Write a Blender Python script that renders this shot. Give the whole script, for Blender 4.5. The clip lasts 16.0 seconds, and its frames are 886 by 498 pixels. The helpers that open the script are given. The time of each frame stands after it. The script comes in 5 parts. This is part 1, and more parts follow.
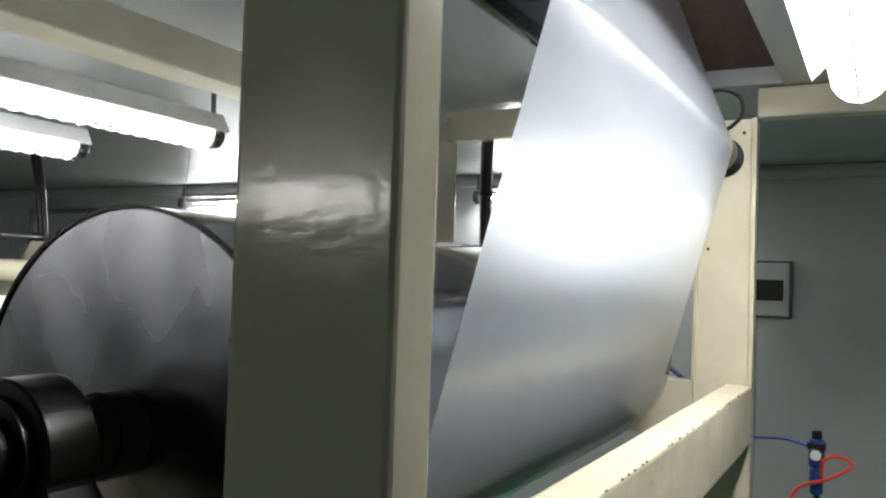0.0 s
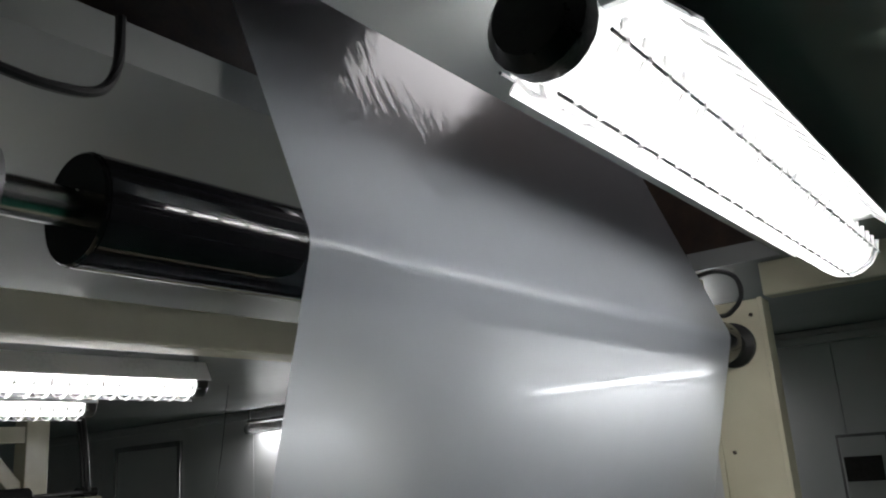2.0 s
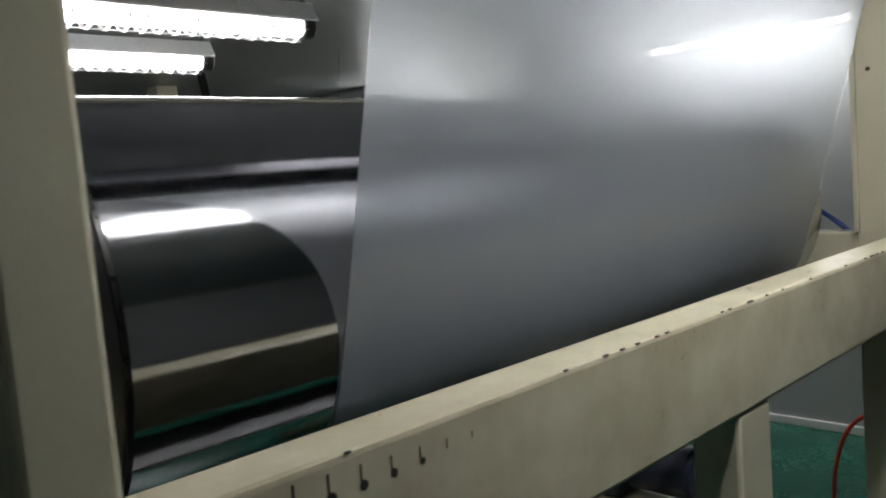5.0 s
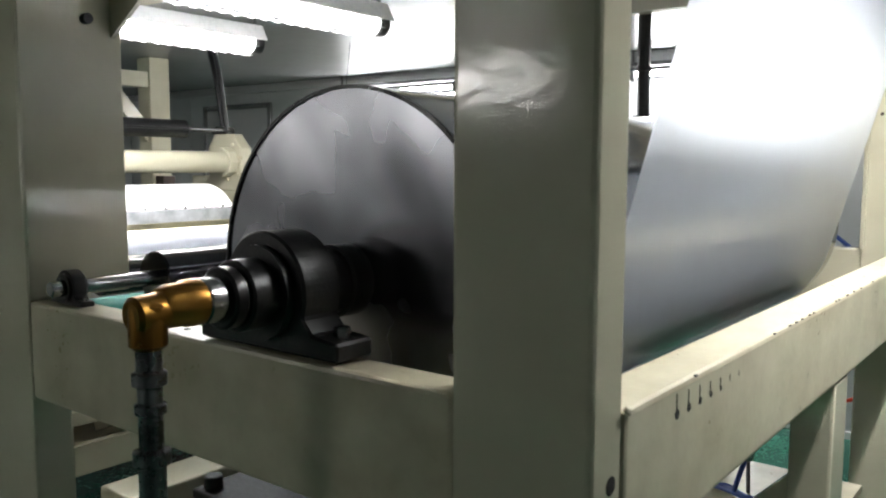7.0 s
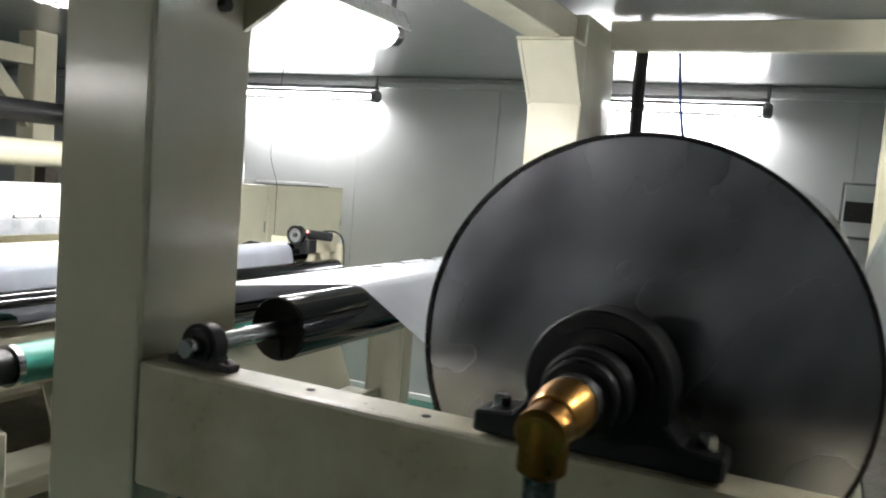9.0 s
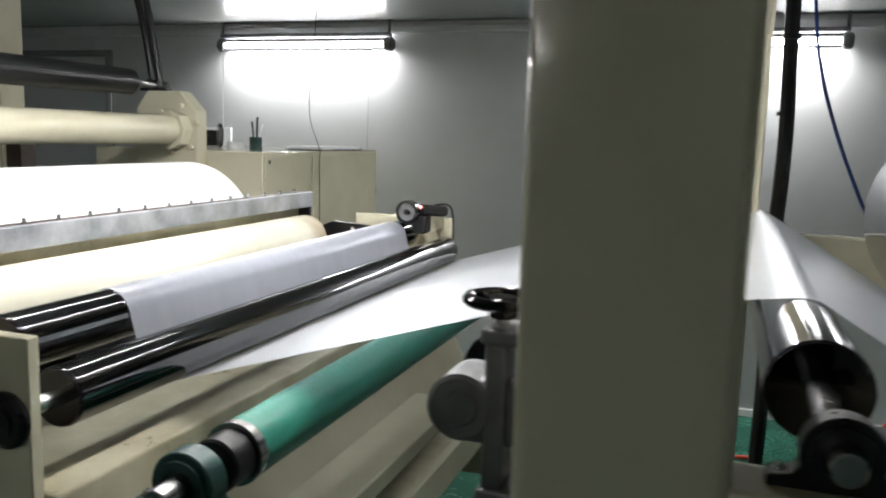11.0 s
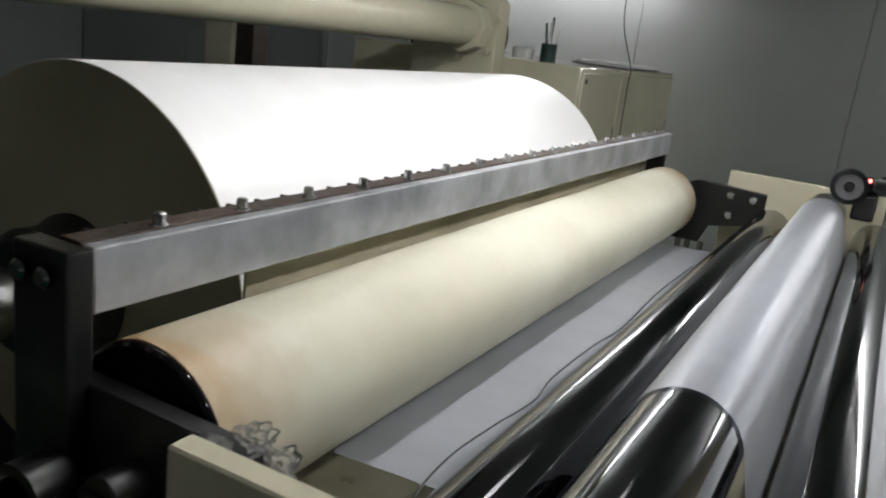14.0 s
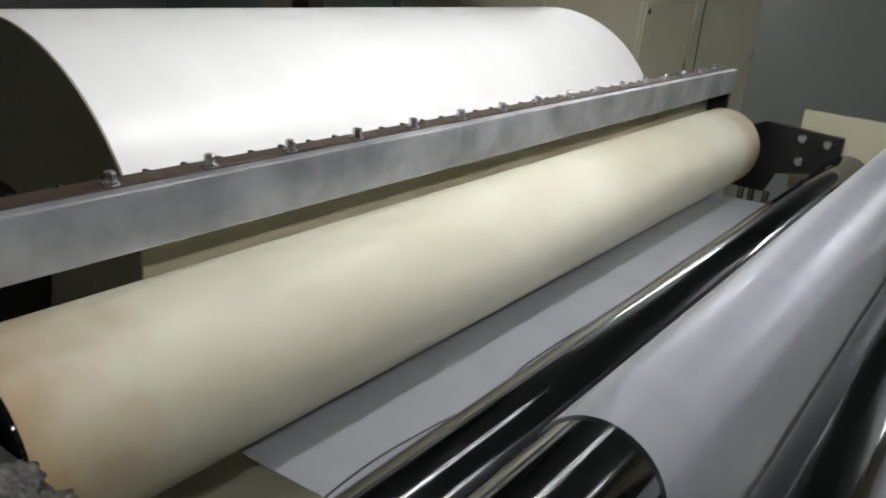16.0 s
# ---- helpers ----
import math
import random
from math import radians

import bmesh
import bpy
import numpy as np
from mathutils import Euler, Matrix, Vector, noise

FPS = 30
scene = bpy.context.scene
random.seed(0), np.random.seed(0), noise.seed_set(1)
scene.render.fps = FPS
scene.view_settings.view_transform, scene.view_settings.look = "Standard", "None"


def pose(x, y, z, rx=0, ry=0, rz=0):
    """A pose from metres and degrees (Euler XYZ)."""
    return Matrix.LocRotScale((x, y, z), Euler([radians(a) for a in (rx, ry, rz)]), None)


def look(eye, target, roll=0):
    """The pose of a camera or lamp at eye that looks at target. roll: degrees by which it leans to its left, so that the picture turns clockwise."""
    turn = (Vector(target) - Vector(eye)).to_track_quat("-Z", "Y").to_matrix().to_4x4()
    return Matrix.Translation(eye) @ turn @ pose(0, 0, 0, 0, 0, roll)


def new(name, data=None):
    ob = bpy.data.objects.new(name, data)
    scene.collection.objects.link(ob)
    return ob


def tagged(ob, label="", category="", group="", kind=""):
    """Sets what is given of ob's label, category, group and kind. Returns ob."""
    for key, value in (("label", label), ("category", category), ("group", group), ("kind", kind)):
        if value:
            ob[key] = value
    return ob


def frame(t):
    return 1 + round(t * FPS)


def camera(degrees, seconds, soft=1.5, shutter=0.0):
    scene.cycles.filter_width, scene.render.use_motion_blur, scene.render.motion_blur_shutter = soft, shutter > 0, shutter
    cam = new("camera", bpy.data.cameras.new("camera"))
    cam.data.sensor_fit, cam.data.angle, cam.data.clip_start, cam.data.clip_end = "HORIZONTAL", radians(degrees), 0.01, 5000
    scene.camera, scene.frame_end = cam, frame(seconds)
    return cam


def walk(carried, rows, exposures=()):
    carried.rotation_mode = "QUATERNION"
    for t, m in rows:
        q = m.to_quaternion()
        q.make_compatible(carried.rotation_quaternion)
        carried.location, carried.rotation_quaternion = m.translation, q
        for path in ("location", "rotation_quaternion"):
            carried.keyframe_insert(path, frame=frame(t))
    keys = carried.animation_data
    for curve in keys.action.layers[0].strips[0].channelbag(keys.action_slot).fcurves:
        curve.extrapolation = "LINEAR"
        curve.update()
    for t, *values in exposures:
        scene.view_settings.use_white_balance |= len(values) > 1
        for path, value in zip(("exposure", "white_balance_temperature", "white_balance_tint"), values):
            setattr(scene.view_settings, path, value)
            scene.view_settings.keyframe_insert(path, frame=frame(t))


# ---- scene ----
cam = camera(56.7, 16.0, soft=2.0, shutter=0.3)
PATH = [
    (0, (0.593, -0.643, 1.632), (-0.351, 1.119, 1.705), 1.9),
    (0.5, (0.686, -0.529, 1.69), (-0.371, 1.161, 1.877), -1.8),
    (1, (0.778, -0.402, 1.755), (-0.385, 1.204, 2.035), -3.9),
    (1.5, (0.863, -0.298, 1.79), (-0.34, 1.24, 2.194), -3.9),
    (2, (0.9, -0.226, 1.801), (-0.229, 1.319, 2.3), -4.2),
    (2.5, (0.942, -0.195, 1.766), (-0.268, 1.332, 2.204), -4.5),
    (3, (0.928, -0.112, 1.688), (-0.407, 1.353, 1.950), -4.8),
    (3.5, (0.901, -0.068, 1.652), (-0.513, 1.345, 1.718), -4.4),
    (4, (0.877, -0.051, 1.596), (-0.565, 1.333, 1.535), -4.4),
    (4.2, (0.876, -0.05, 1.58), (-0.57, 1.327, 1.484), -4.5),
    (6.3, (0.777, -0.636, 1.57), (-0.557, 0.829, 1.298), -2.2),
    (6.5, (0.752, -0.692, 1.576), (-0.564, 0.79, 1.309), -1.5),
    (7, (0.621, -0.809, 1.593), (-0.606, 0.756, 1.387), 0.2),
    (7.5, (0.48, -0.882, 1.626), (-0.67, 0.746, 1.457), 1.2),
    (7.8, (0.386, -0.922, 1.64), (-0.717, 0.739, 1.483), 1.6),
    (8, (0.303, -0.947, 1.646), (-0.754, 0.744, 1.483), 1.7),
    (8.2, (0.226, -0.993, 1.646), (-0.774, 0.731, 1.483), 2.2),
    (10.3, (-0.799, -0.941, 1.61), (-1.487, 0.927, 1.41), 3.9),
    (10.5, (-0.896, -0.895, 1.607), (-1.563, 0.977, 1.386), 2.5),
    (11, (-1.154, -0.748, 1.61), (-1.785, 1.13, 1.336), 1.7),
    (11.5, (-1.425, -0.753, 1.609), (-1.96, 1.151, 1.313), 2.8),
    (12, (-1.618, -0.630, 1.589), (-2.134, 1.270, 1.241), 1.5),
    (12.5, (-1.839, -0.542, 1.601), (-2.375, 1.345, 1.208), 2.0),
    (13, (-2.038, -0.527, 1.605), (-2.668, 1.325, 1.187), 3.6),
    (13.5, (-2.141, -0.388, 1.585), (-2.918, 1.396, 1.121), 5.7),
    (14, (-2.121, -0.206, 1.576), (-3.003, 1.515, 1.065), 7.2),
    (14.5, (-2.096, -0.112, 1.573), (-3.054, 1.543, 0.987), 7.3),
    (15, (-2.092, -0.039, 1.572), (-3.104, 1.561, 0.929), 7.5),
    (15.5, (-2.065, -0.001, 1.579), (-3.143, 1.544, 0.907), 6.3),
    (16, (-2.047, 0.009, 1.596), (-3.101, 1.564, 0.909), 5.3),
]
walk(cam, [(t, look(eye, target, roll)) for t, eye, target, roll in PATH], exposures=[(0.0, 0.85), (0.5, 0.3), (1.0, -0.2), (2.0, -0.9), (3.0, -0.75), (4.0, -0.6), (6.5, 0.7), (7.0, 1.1), (8.0, 1.1), (10.5, 1.05), (11.0, 0.5), (12.0, 0.0), (13.0, -0.4), (14.0, -0.42), (15.0, -0.62), (16.0, -0.7)])

# ---- light ----
world = bpy.data.worlds.new("world")
world.use_nodes = True
world.node_tree.nodes["Background"].inputs[0].default_value = (0.5, 0.55, 0.6, 1)
world.node_tree.nodes["Background"].inputs[1].default_value = 0.02
TUBE_POWER = 42.0

# ---- materials ----


def ramp(nt, src, a, b, lo=0.0, hi=1.0):
    n = nt.nodes.new("ShaderNodeValToRGB")
    n.color_ramp.elements[0].position, n.color_ramp.elements[1].position = lo, hi
    n.color_ramp.elements[0].color, n.color_ramp.elements[1].color = (*a, 1), (*b, 1)
    nt.links.new(src, n.inputs[0])
    return n.outputs[0]


def noise_node(nt, coords, scale, detail=4.0, stretch=(1, 1, 1)):
    m = nt.nodes.new("ShaderNodeMapping")
    m.inputs["Scale"].default_value = stretch
    nt.links.new(coords, m.inputs["Vector"])
    n = nt.nodes.new("ShaderNodeTexNoise")
    n.inputs["Scale"].default_value, n.inputs["Detail"].default_value = scale, detail
    nt.links.new(m.outputs[0], n.inputs["Vector"])
    return n.outputs["Fac"]


def surface(name, low, high, rough=0.4, metal=0.0, big=3.0, fine=60.0, bump=0.05, stretch=(1, 1, 1), spread=0.12, coat=0.0, lo=0.3, hi=0.7, detail=6.0):
    """Paint, metal, rubber or plastic: broad stains between two colours, fine grain in relief and gloss."""
    mat = bpy.data.materials.new(name)
    mat.use_nodes = True
    nt = mat.node_tree
    b = nt.nodes["Principled BSDF"]
    co = nt.nodes.new("ShaderNodeTexCoord").outputs["Object"]
    broad, grain = noise_node(nt, co, big, detail, stretch), noise_node(nt, co, fine, 3.0, stretch)
    nt.links.new(ramp(nt, broad, low, high, lo, hi), b.inputs["Base Color"])
    r = nt.nodes.new("ShaderNodeMapRange")
    r.inputs["To Min"].default_value, r.inputs["To Max"].default_value = max(rough - spread, 0.02), rough + spread
    mix = nt.nodes.new("ShaderNodeMath")
    mix.operation = "MULTIPLY_ADD"
    mix.inputs[1].default_value = 0.5
    nt.links.new(broad, mix.inputs[0])
    half = nt.nodes.new("ShaderNodeMath")
    half.operation = "MULTIPLY"
    half.inputs[1].default_value = 0.5
    nt.links.new(grain, half.inputs[0])
    nt.links.new(half.outputs[0], mix.inputs[2])
    nt.links.new(mix.outputs[0], r.inputs["Value"])
    r.inputs["From Min"].default_value, r.inputs["From Max"].default_value = 0.3, 0.7
    nt.links.new(r.outputs[0], b.inputs["Roughness"])
    b.inputs["Metallic"].default_value = metal
    b.inputs["Coat Weight"].default_value = coat
    bp = nt.nodes.new("ShaderNodeBump")
    bp.inputs["Strength"].default_value, bp.inputs["Distance"].default_value = bump, 0.004
    nt.links.new(grain, bp.inputs["Height"])
    nt.links.new(bp.outputs[0], b.inputs["Normal"])
    return mat


def glow(name, colour, strength):
    mat = bpy.data.materials.new(name)
    mat.use_nodes = True
    b = mat.node_tree.nodes["Principled BSDF"]
    b.inputs["Base Color"].default_value = (0.9, 0.9, 0.9, 1)
    b.inputs["Emission Color"].default_value = (*colour, 1)
    b.inputs["Emission Strength"].default_value = strength
    return mat


def film_material(name, clear, haze, front, tint, rough, ior, body, sharp=0.0, ripple=0.035, bend=(0.5, 1.2)):
    """Thin milky plastic film: part clear, part hazy, the rest scattering, with a satin sheen."""
    mat = bpy.data.materials.new(name)
    mat.use_nodes = True
    nt = mat.node_tree
    nt.nodes.remove(nt.nodes["Principled BSDF"])
    out = nt.nodes["Material Output"]
    co = nt.nodes.new("ShaderNodeTexCoord").outputs["Object"]
    streak = noise_node(nt, co, 2.5, 4.0, (0.5, 8.0, 0.5))
    fine = noise_node(nt, co, 5.0, 3.0, (1, 9.0 if sharp == 0 else 5.0, 1))
    bp = nt.nodes.new("ShaderNodeBump")
    bp.inputs["Strength"].default_value, bp.inputs["Distance"].default_value = ripple, 0.004
    nt.links.new(fine, bp.inputs["Height"])
    through_ = nt.nodes.new("ShaderNodeBsdfTransparent")
    through_.inputs[0].default_value = (*tint, 1)
    blur = nt.nodes.new("ShaderNodeBsdfRefraction")
    blur.inputs["Color"].default_value = (*tint, 1)
    blur.inputs["Roughness"].default_value, blur.inputs["IOR"].default_value = bend
    milk = nt.nodes.new("ShaderNodeBsdfTranslucent")
    milk.inputs[0].default_value = (*body, 1)
    face = nt.nodes.new("ShaderNodeBsdfDiffuse")
    face.inputs[0].default_value = (*body, 1)
    sheen = nt.nodes.new("ShaderNodeBsdfGlossy")
    sheen.inputs["Color"].default_value = (0.9, 0.92, 0.95, 1)
    sheen.inputs["Roughness"].default_value = rough
    for n in (sheen, face, milk):
        nt.links.new(bp.outputs[0], n.inputs["Normal"])

    def blend(a, b, fac):
        m = nt.nodes.new("ShaderNodeMixShader")
        if isinstance(fac, float):
            m.inputs[0].default_value = fac
        else:
            nt.links.new(fac, m.inputs[0])
        nt.links.new(a, m.inputs[1])
        nt.links.new(b, m.inputs[2])
        return m.outputs[0]

    scatter = blend(milk.outputs[0], face.outputs[0], front)
    seen = blend(through_.outputs[0], blur.outputs[0], haze)
    amount = nt.nodes.new("ShaderNodeMapRange")
    amount.inputs["From Min"].default_value, amount.inputs["From Max"].default_value = 0.3, 0.7
    amount.inputs["To Min"].default_value, amount.inputs["To Max"].default_value = 1 - clear - 0.025, 1 - clear + 0.025
    nt.links.new(streak, amount.inputs["Value"])
    base = blend(seen, scatter, amount.outputs[0])
    lw = nt.nodes.new("ShaderNodeLayerWeight")
    lw.inputs["Blend"].default_value = 0.5
    steep = nt.nodes.new("ShaderNodeMath")
    steep.operation = "POWER"
    steep.inputs[1].default_value = 5.0
    nt.links.new(lw.outputs["Facing"], steep.inputs[0])
    gloss = nt.nodes.new("ShaderNodeMath")
    gloss.operation = "MULTIPLY_ADD"
    straight_on = ((ior - 1) / (ior + 1)) ** 2
    gloss.inputs[1].default_value, gloss.inputs[2].default_value = 0.9 * (1 - straight_on), straight_on
    nt.links.new(steep.outputs[0], gloss.inputs[0])
    mirror = nt.nodes.new("ShaderNodeBsdfGlossy")
    mirror.inputs["Color"].default_value = (0.95, 0.95, 0.95, 1)
    mirror.inputs["Roughness"].default_value = 0.03
    crease = nt.nodes.new("ShaderNodeBump")
    crease.inputs["Strength"].default_value, crease.inputs["Distance"].default_value = 1.0, 0.0013
    nt.links.new(noise_node(nt, co, 8.0, 1.0, (1, 7.0, 1)), crease.inputs["Height"])
    nt.links.new(crease.outputs[0], mirror.inputs["Normal"])
    nt.links.new(blend(base, blend(sheen.outputs[0], mirror.outputs[0], sharp), gloss.outputs[0]), out.inputs["Surface"])
    return mat


def clear_plastic(name, frost=0.0):
    mat = bpy.data.materials.new(name)
    mat.use_nodes = True
    nt = mat.node_tree
    nt.nodes.remove(nt.nodes["Principled BSDF"])
    a, g, m = nt.nodes.new("ShaderNodeBsdfTransparent"), nt.nodes.new("ShaderNodeBsdfGlossy"), nt.nodes.new("ShaderNodeMixShader")
    g.inputs["Roughness"].default_value = 0.08
    f = nt.nodes.new("ShaderNodeFresnel")
    f.inputs["IOR"].default_value = 1.45
    nt.links.new(f.outputs[0], m.inputs[0])
    milk, fm = nt.nodes.new("ShaderNodeBsdfTranslucent"), nt.nodes.new("ShaderNodeMixShader")
    milk.inputs[0].default_value = (0.9, 0.9, 0.9, 1)
    fm.inputs[0].default_value = frost
    nt.links.new(a.outputs[0], fm.inputs[1])
    nt.links.new(milk.outputs[0], fm.inputs[2])
    nt.links.new(fm.outputs[0], m.inputs[1])
    nt.links.new(g.outputs[0], m.inputs[2])
    nt.links.new(m.outputs[0], nt.nodes["Material Output"].inputs["Surface"])
    return mat


CREAM = surface("cream_paint", (0.50, 0.47, 0.35), (0.58, 0.55, 0.42), 0.10, big=4, fine=55, bump=0.12, spread=0.05)
CREAM_WORN = surface("worn_cream_paint", (0.42, 0.38, 0.26), (0.60, 0.56, 0.42), 0.36, big=9, fine=70, bump=0.08)
PANEL = surface("wall_panel", (0.40, 0.41, 0.42), (0.47, 0.48, 0.49), 0.34, big=1.2, fine=40, bump=0.03, spread=0.06)
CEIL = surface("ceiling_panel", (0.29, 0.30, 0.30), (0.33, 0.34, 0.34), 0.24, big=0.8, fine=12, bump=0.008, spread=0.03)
FLOOR = surface("green_floor", (0.010, 0.085, 0.055), (0.016, 0.12, 0.08), 0.24, big=2, fine=50, bump=0.05)
BLACK = surface("black_paint", (0.003, 0.003, 0.0035), (0.008, 0.008, 0.0085), 0.38, big=8, fine=80, bump=0.08)
RUBBER = surface("black_rubber", (0.004, 0.004, 0.005), (0.008, 0.008, 0.009), 0.05, big=5, fine=60, bump=0.0, spread=0.02)
IRON = surface("cast_iron", (0.003, 0.003, 0.0035), (0.009, 0.0085, 0.0085), 0.36, big=20, fine=120, bump=0.15)
CHROME = surface("hard_chrome", (0.070, 0.070, 0.073), (0.090, 0.090, 0.093), 0.07, metal=1.0, big=2, fine=60, bump=0.0, stretch=(1, 0.2, 1), spread=0.02)
STEEL = surface("bright_steel", (0.42, 0.42, 0.42), (0.50, 0.495, 0.49), 0.24, metal=1.0, big=5, fine=60, bump=0.004, spread=0.05, detail=2.0)
DRUM_FACE = surface("drum_end_steel", (0.15, 0.15, 0.165), (0.60, 0.60, 0.65), 0.27, metal=1.0, big=6.5, fine=5, bump=0.012, spread=0.05, lo=0.30, hi=0.76, detail=1.5, stretch=(1, 1, 0.6))
DRUM_SHELL = surface("drum_shell", (0.40, 0.40, 0.42), (0.46, 0.46, 0.48), 0.10, metal=1.0, big=3, fine=60, bump=0.0, stretch=(1, 0.2, 1), spread=0.03)
ZINC = surface("galvanised_bar", (0.33, 0.345, 0.37), (0.64, 0.655, 0.685), 0.42, metal=0.75, big=11, fine=70, bump=0.1, spread=0.14, lo=0.35, hi=0.65)
BRASS = surface("brass", (0.24, 0.11, 0.022), (0.36, 0.185, 0.04), 0.3, metal=1.0, big=6, fine=60, bump=0.01, spread=0.05, detail=2.0)
CREAM_RUBBER = surface("cream_rubber", (0.47, 0.45, 0.345), (0.66, 0.645, 0.545), 0.5, big=4.5, fine=120, bump=0.05, stretch=(1, 0.6, 1))


def stain_ends(mat, half, reach, colour):
    """Brown stains that creep in from both ends of a roller lying along its own y."""
    nt = mat.node_tree
    b = nt.nodes["Principled BSDF"]
    old = b.inputs["Base Color"].links[0].from_socket
    co = nt.nodes.new("ShaderNodeTexCoord").outputs["Object"]
    xyz = nt.nodes.new("ShaderNodeSeparateXYZ")
    nt.links.new(co, xyz.inputs[0])
    far = nt.nodes.new("ShaderNodeMath")
    far.operation = "ABSOLUTE"
    nt.links.new(xyz.outputs[1], far.inputs[0])
    rag = nt.nodes.new("ShaderNodeMath")
    rag.operation = "MULTIPLY_ADD"
    rag.inputs[1].default_value = reach * 1.6
    nt.links.new(noise_node(nt, co, 14.0, 5.0), rag.inputs[0])
    nt.links.new(far.outputs[0], rag.inputs[2])
    span = nt.nodes.new("ShaderNodeMapRange")
    span.inputs["From Min"].default_value, span.inputs["From Max"].default_value = half - reach * 0.2, half + reach
    span.inputs["To Max"].default_value = 0.9
    nt.links.new(rag.outputs[0], span.inputs["Value"])
    mix = nt.nodes.new("ShaderNodeMix")
    mix.data_type = "RGBA"
    nt.links.new(span.outputs[0], mix.inputs["Factor"])
    nt.links.new(old, mix.inputs[6])
    mix.inputs[7].default_value = (*colour, 1)
    nt.links.new(mix.outputs[2], b.inputs["Base Color"])


stain_ends(CREAM_RUBBER, 0.861, 0.12, (0.30, 0.175, 0.06))
RUBBER.node_tree.nodes["Principled BSDF"].inputs["Specular IOR Level"].default_value = 0.35
WHITE_ROLL = surface("white_film_roll", (0.72, 0.725, 0.73), (0.77, 0.775, 0.78), 0.34, big=2, fine=40, bump=0.02, stretch=(1, 6, 1), spread=0.06)
# Roll end is an olive tone far darker than the white outside
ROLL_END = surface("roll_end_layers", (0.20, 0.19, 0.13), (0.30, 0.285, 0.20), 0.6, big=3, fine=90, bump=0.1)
GREEN_RUBBER = surface("green_rubber", (0.018, 0.165, 0.122), (0.03, 0.22, 0.165), 0.42, big=6, fine=120, bump=0.06)
GREEN_IRON = surface("green_cast_iron", (0.006, 0.03, 0.027), (0.015, 0.065, 0.058), 0.4, big=20, fine=120, bump=0.15)
GREY_IRON = surface("grey_casting", (0.09, 0.09, 0.095), (0.17, 0.17, 0.175), 0.36, metal=0.5, big=14, fine=90, bump=0.08)
BLUE = surface("blue_paint", (0.01, 0.05, 0.25), (0.015, 0.08, 0.33), 0.3, big=15, fine=100, bump=0.05)
NAVY = surface("motor_navy", (0.012, 0.018, 0.035), (0.022, 0.03, 0.055), 0.4, big=12, fine=100, bump=0.1)
RED = surface("red_hose", (0.75, 0.05, 0.02), (0.85, 0.08, 0.03), 0.35, big=20, fine=100, bump=0.02)
CABLE = surface("black_cable", (0.008, 0.008, 0.009), (0.016, 0.016, 0.018), 0.45, big=20, fine=200, bump=0.1)
BLUE_HOSE = surface("blue_hose", (0.01, 0.03, 0.16), (0.02, 0.06, 0.30), 0.35, big=20, fine=150, bump=0.02)
PAPER = surface("paper", (0.72, 0.73, 0.74), (0.80, 0.81, 0.82), 0.7, big=8, fine=100, bump=0.05)
BROWN = surface("brown_oxide", (0.022, 0.014, 0.010), (0.055, 0.032, 0.020), 0.55, big=14, fine=90, bump=0.15)
DARK = surface("dark_void", (0.008, 0.007, 0.006), (0.014, 0.012, 0.010), 0.8, big=5, fine=50)
FILM = film_material("milky_film", 0.72, 0.71, 0.5, (0.96, 0.975, 0.99), 0.22, 1.4, (0.78, 0.82, 0.89), sharp=0.75, ripple=0.06, bend=(0.72, 1.1))
FILM_WHITE = film_material("white_film", 0.12, 0.0, 0.65, (0.86, 0.88, 0.92), 0.28, 1.25, (0.60, 0.62, 0.66))
FILM_SATIN = film_material("satin_film", 0.45, 0.0, 0.8, (0.84, 0.86, 0.91), 0.34, 1.18, (0.47, 0.49, 0.55))
CLEAR = clear_plastic("clear_disc")
GUARD = clear_plastic("ribbed_guard", 0.35)
CAGE = clear_plastic("milky_cage", 0.8)
TUBE = glow("lamp_tube", (1.0, 1.0, 1.0), TUBE_POWER)
TUBE_SOUTH = glow("south_lamp_tube", (1.0, 0.98, 0.94), TUBE_POWER)
WHITE = surface("white_enamel", (0.72, 0.73, 0.73), (0.80, 0.80, 0.80), 0.3, big=6, fine=80, bump=0.03)
HOSE_STEEL = surface("dark_hose_steel", (0.10, 0.10, 0.105), (0.26, 0.26, 0.27), 0.28, metal=1.0, big=14, fine=90, bump=0.06)
RIM_DARK = surface("drum_rim", (0.02, 0.02, 0.02), (0.05, 0.05, 0.05), 0.3, metal=1.0, big=8, fine=80)

# ---- building helpers ----


def thing(name, at, label, category, group="", kind=""):
    ob = new(name)
    ob.empty_display_size = 0.05
    ob.location = at
    return tagged(ob, label, category, group, kind)


def part(name, bm, material, parent, label=""):
    """Links a bmesh, built in world places, as one mesh under a thing or a part."""
    at, up = Vector((0, 0, 0)), parent
    while up is not None:
        at += up.location
        up = up.parent
    bmesh.ops.translate(bm, verts=bm.verts, vec=-at)
    for e in bm.edges:
        if len(e.link_faces) == 2 and e.calc_face_angle(0.0) > 0.6:
            e.smooth = False
    me = bpy.data.meshes.new(name)
    bm.to_mesh(me)
    bm.free()
    me.materials.append(material)
    ob = new(name, me)
    if parent is not None:
        ob.parent = parent
    if label:
        tagged(ob, label)
    return ob


def setting(name, bm, material, label, category):
    ob = part(name, bm, material, None)
    return tagged(ob, label, category, kind="structure")


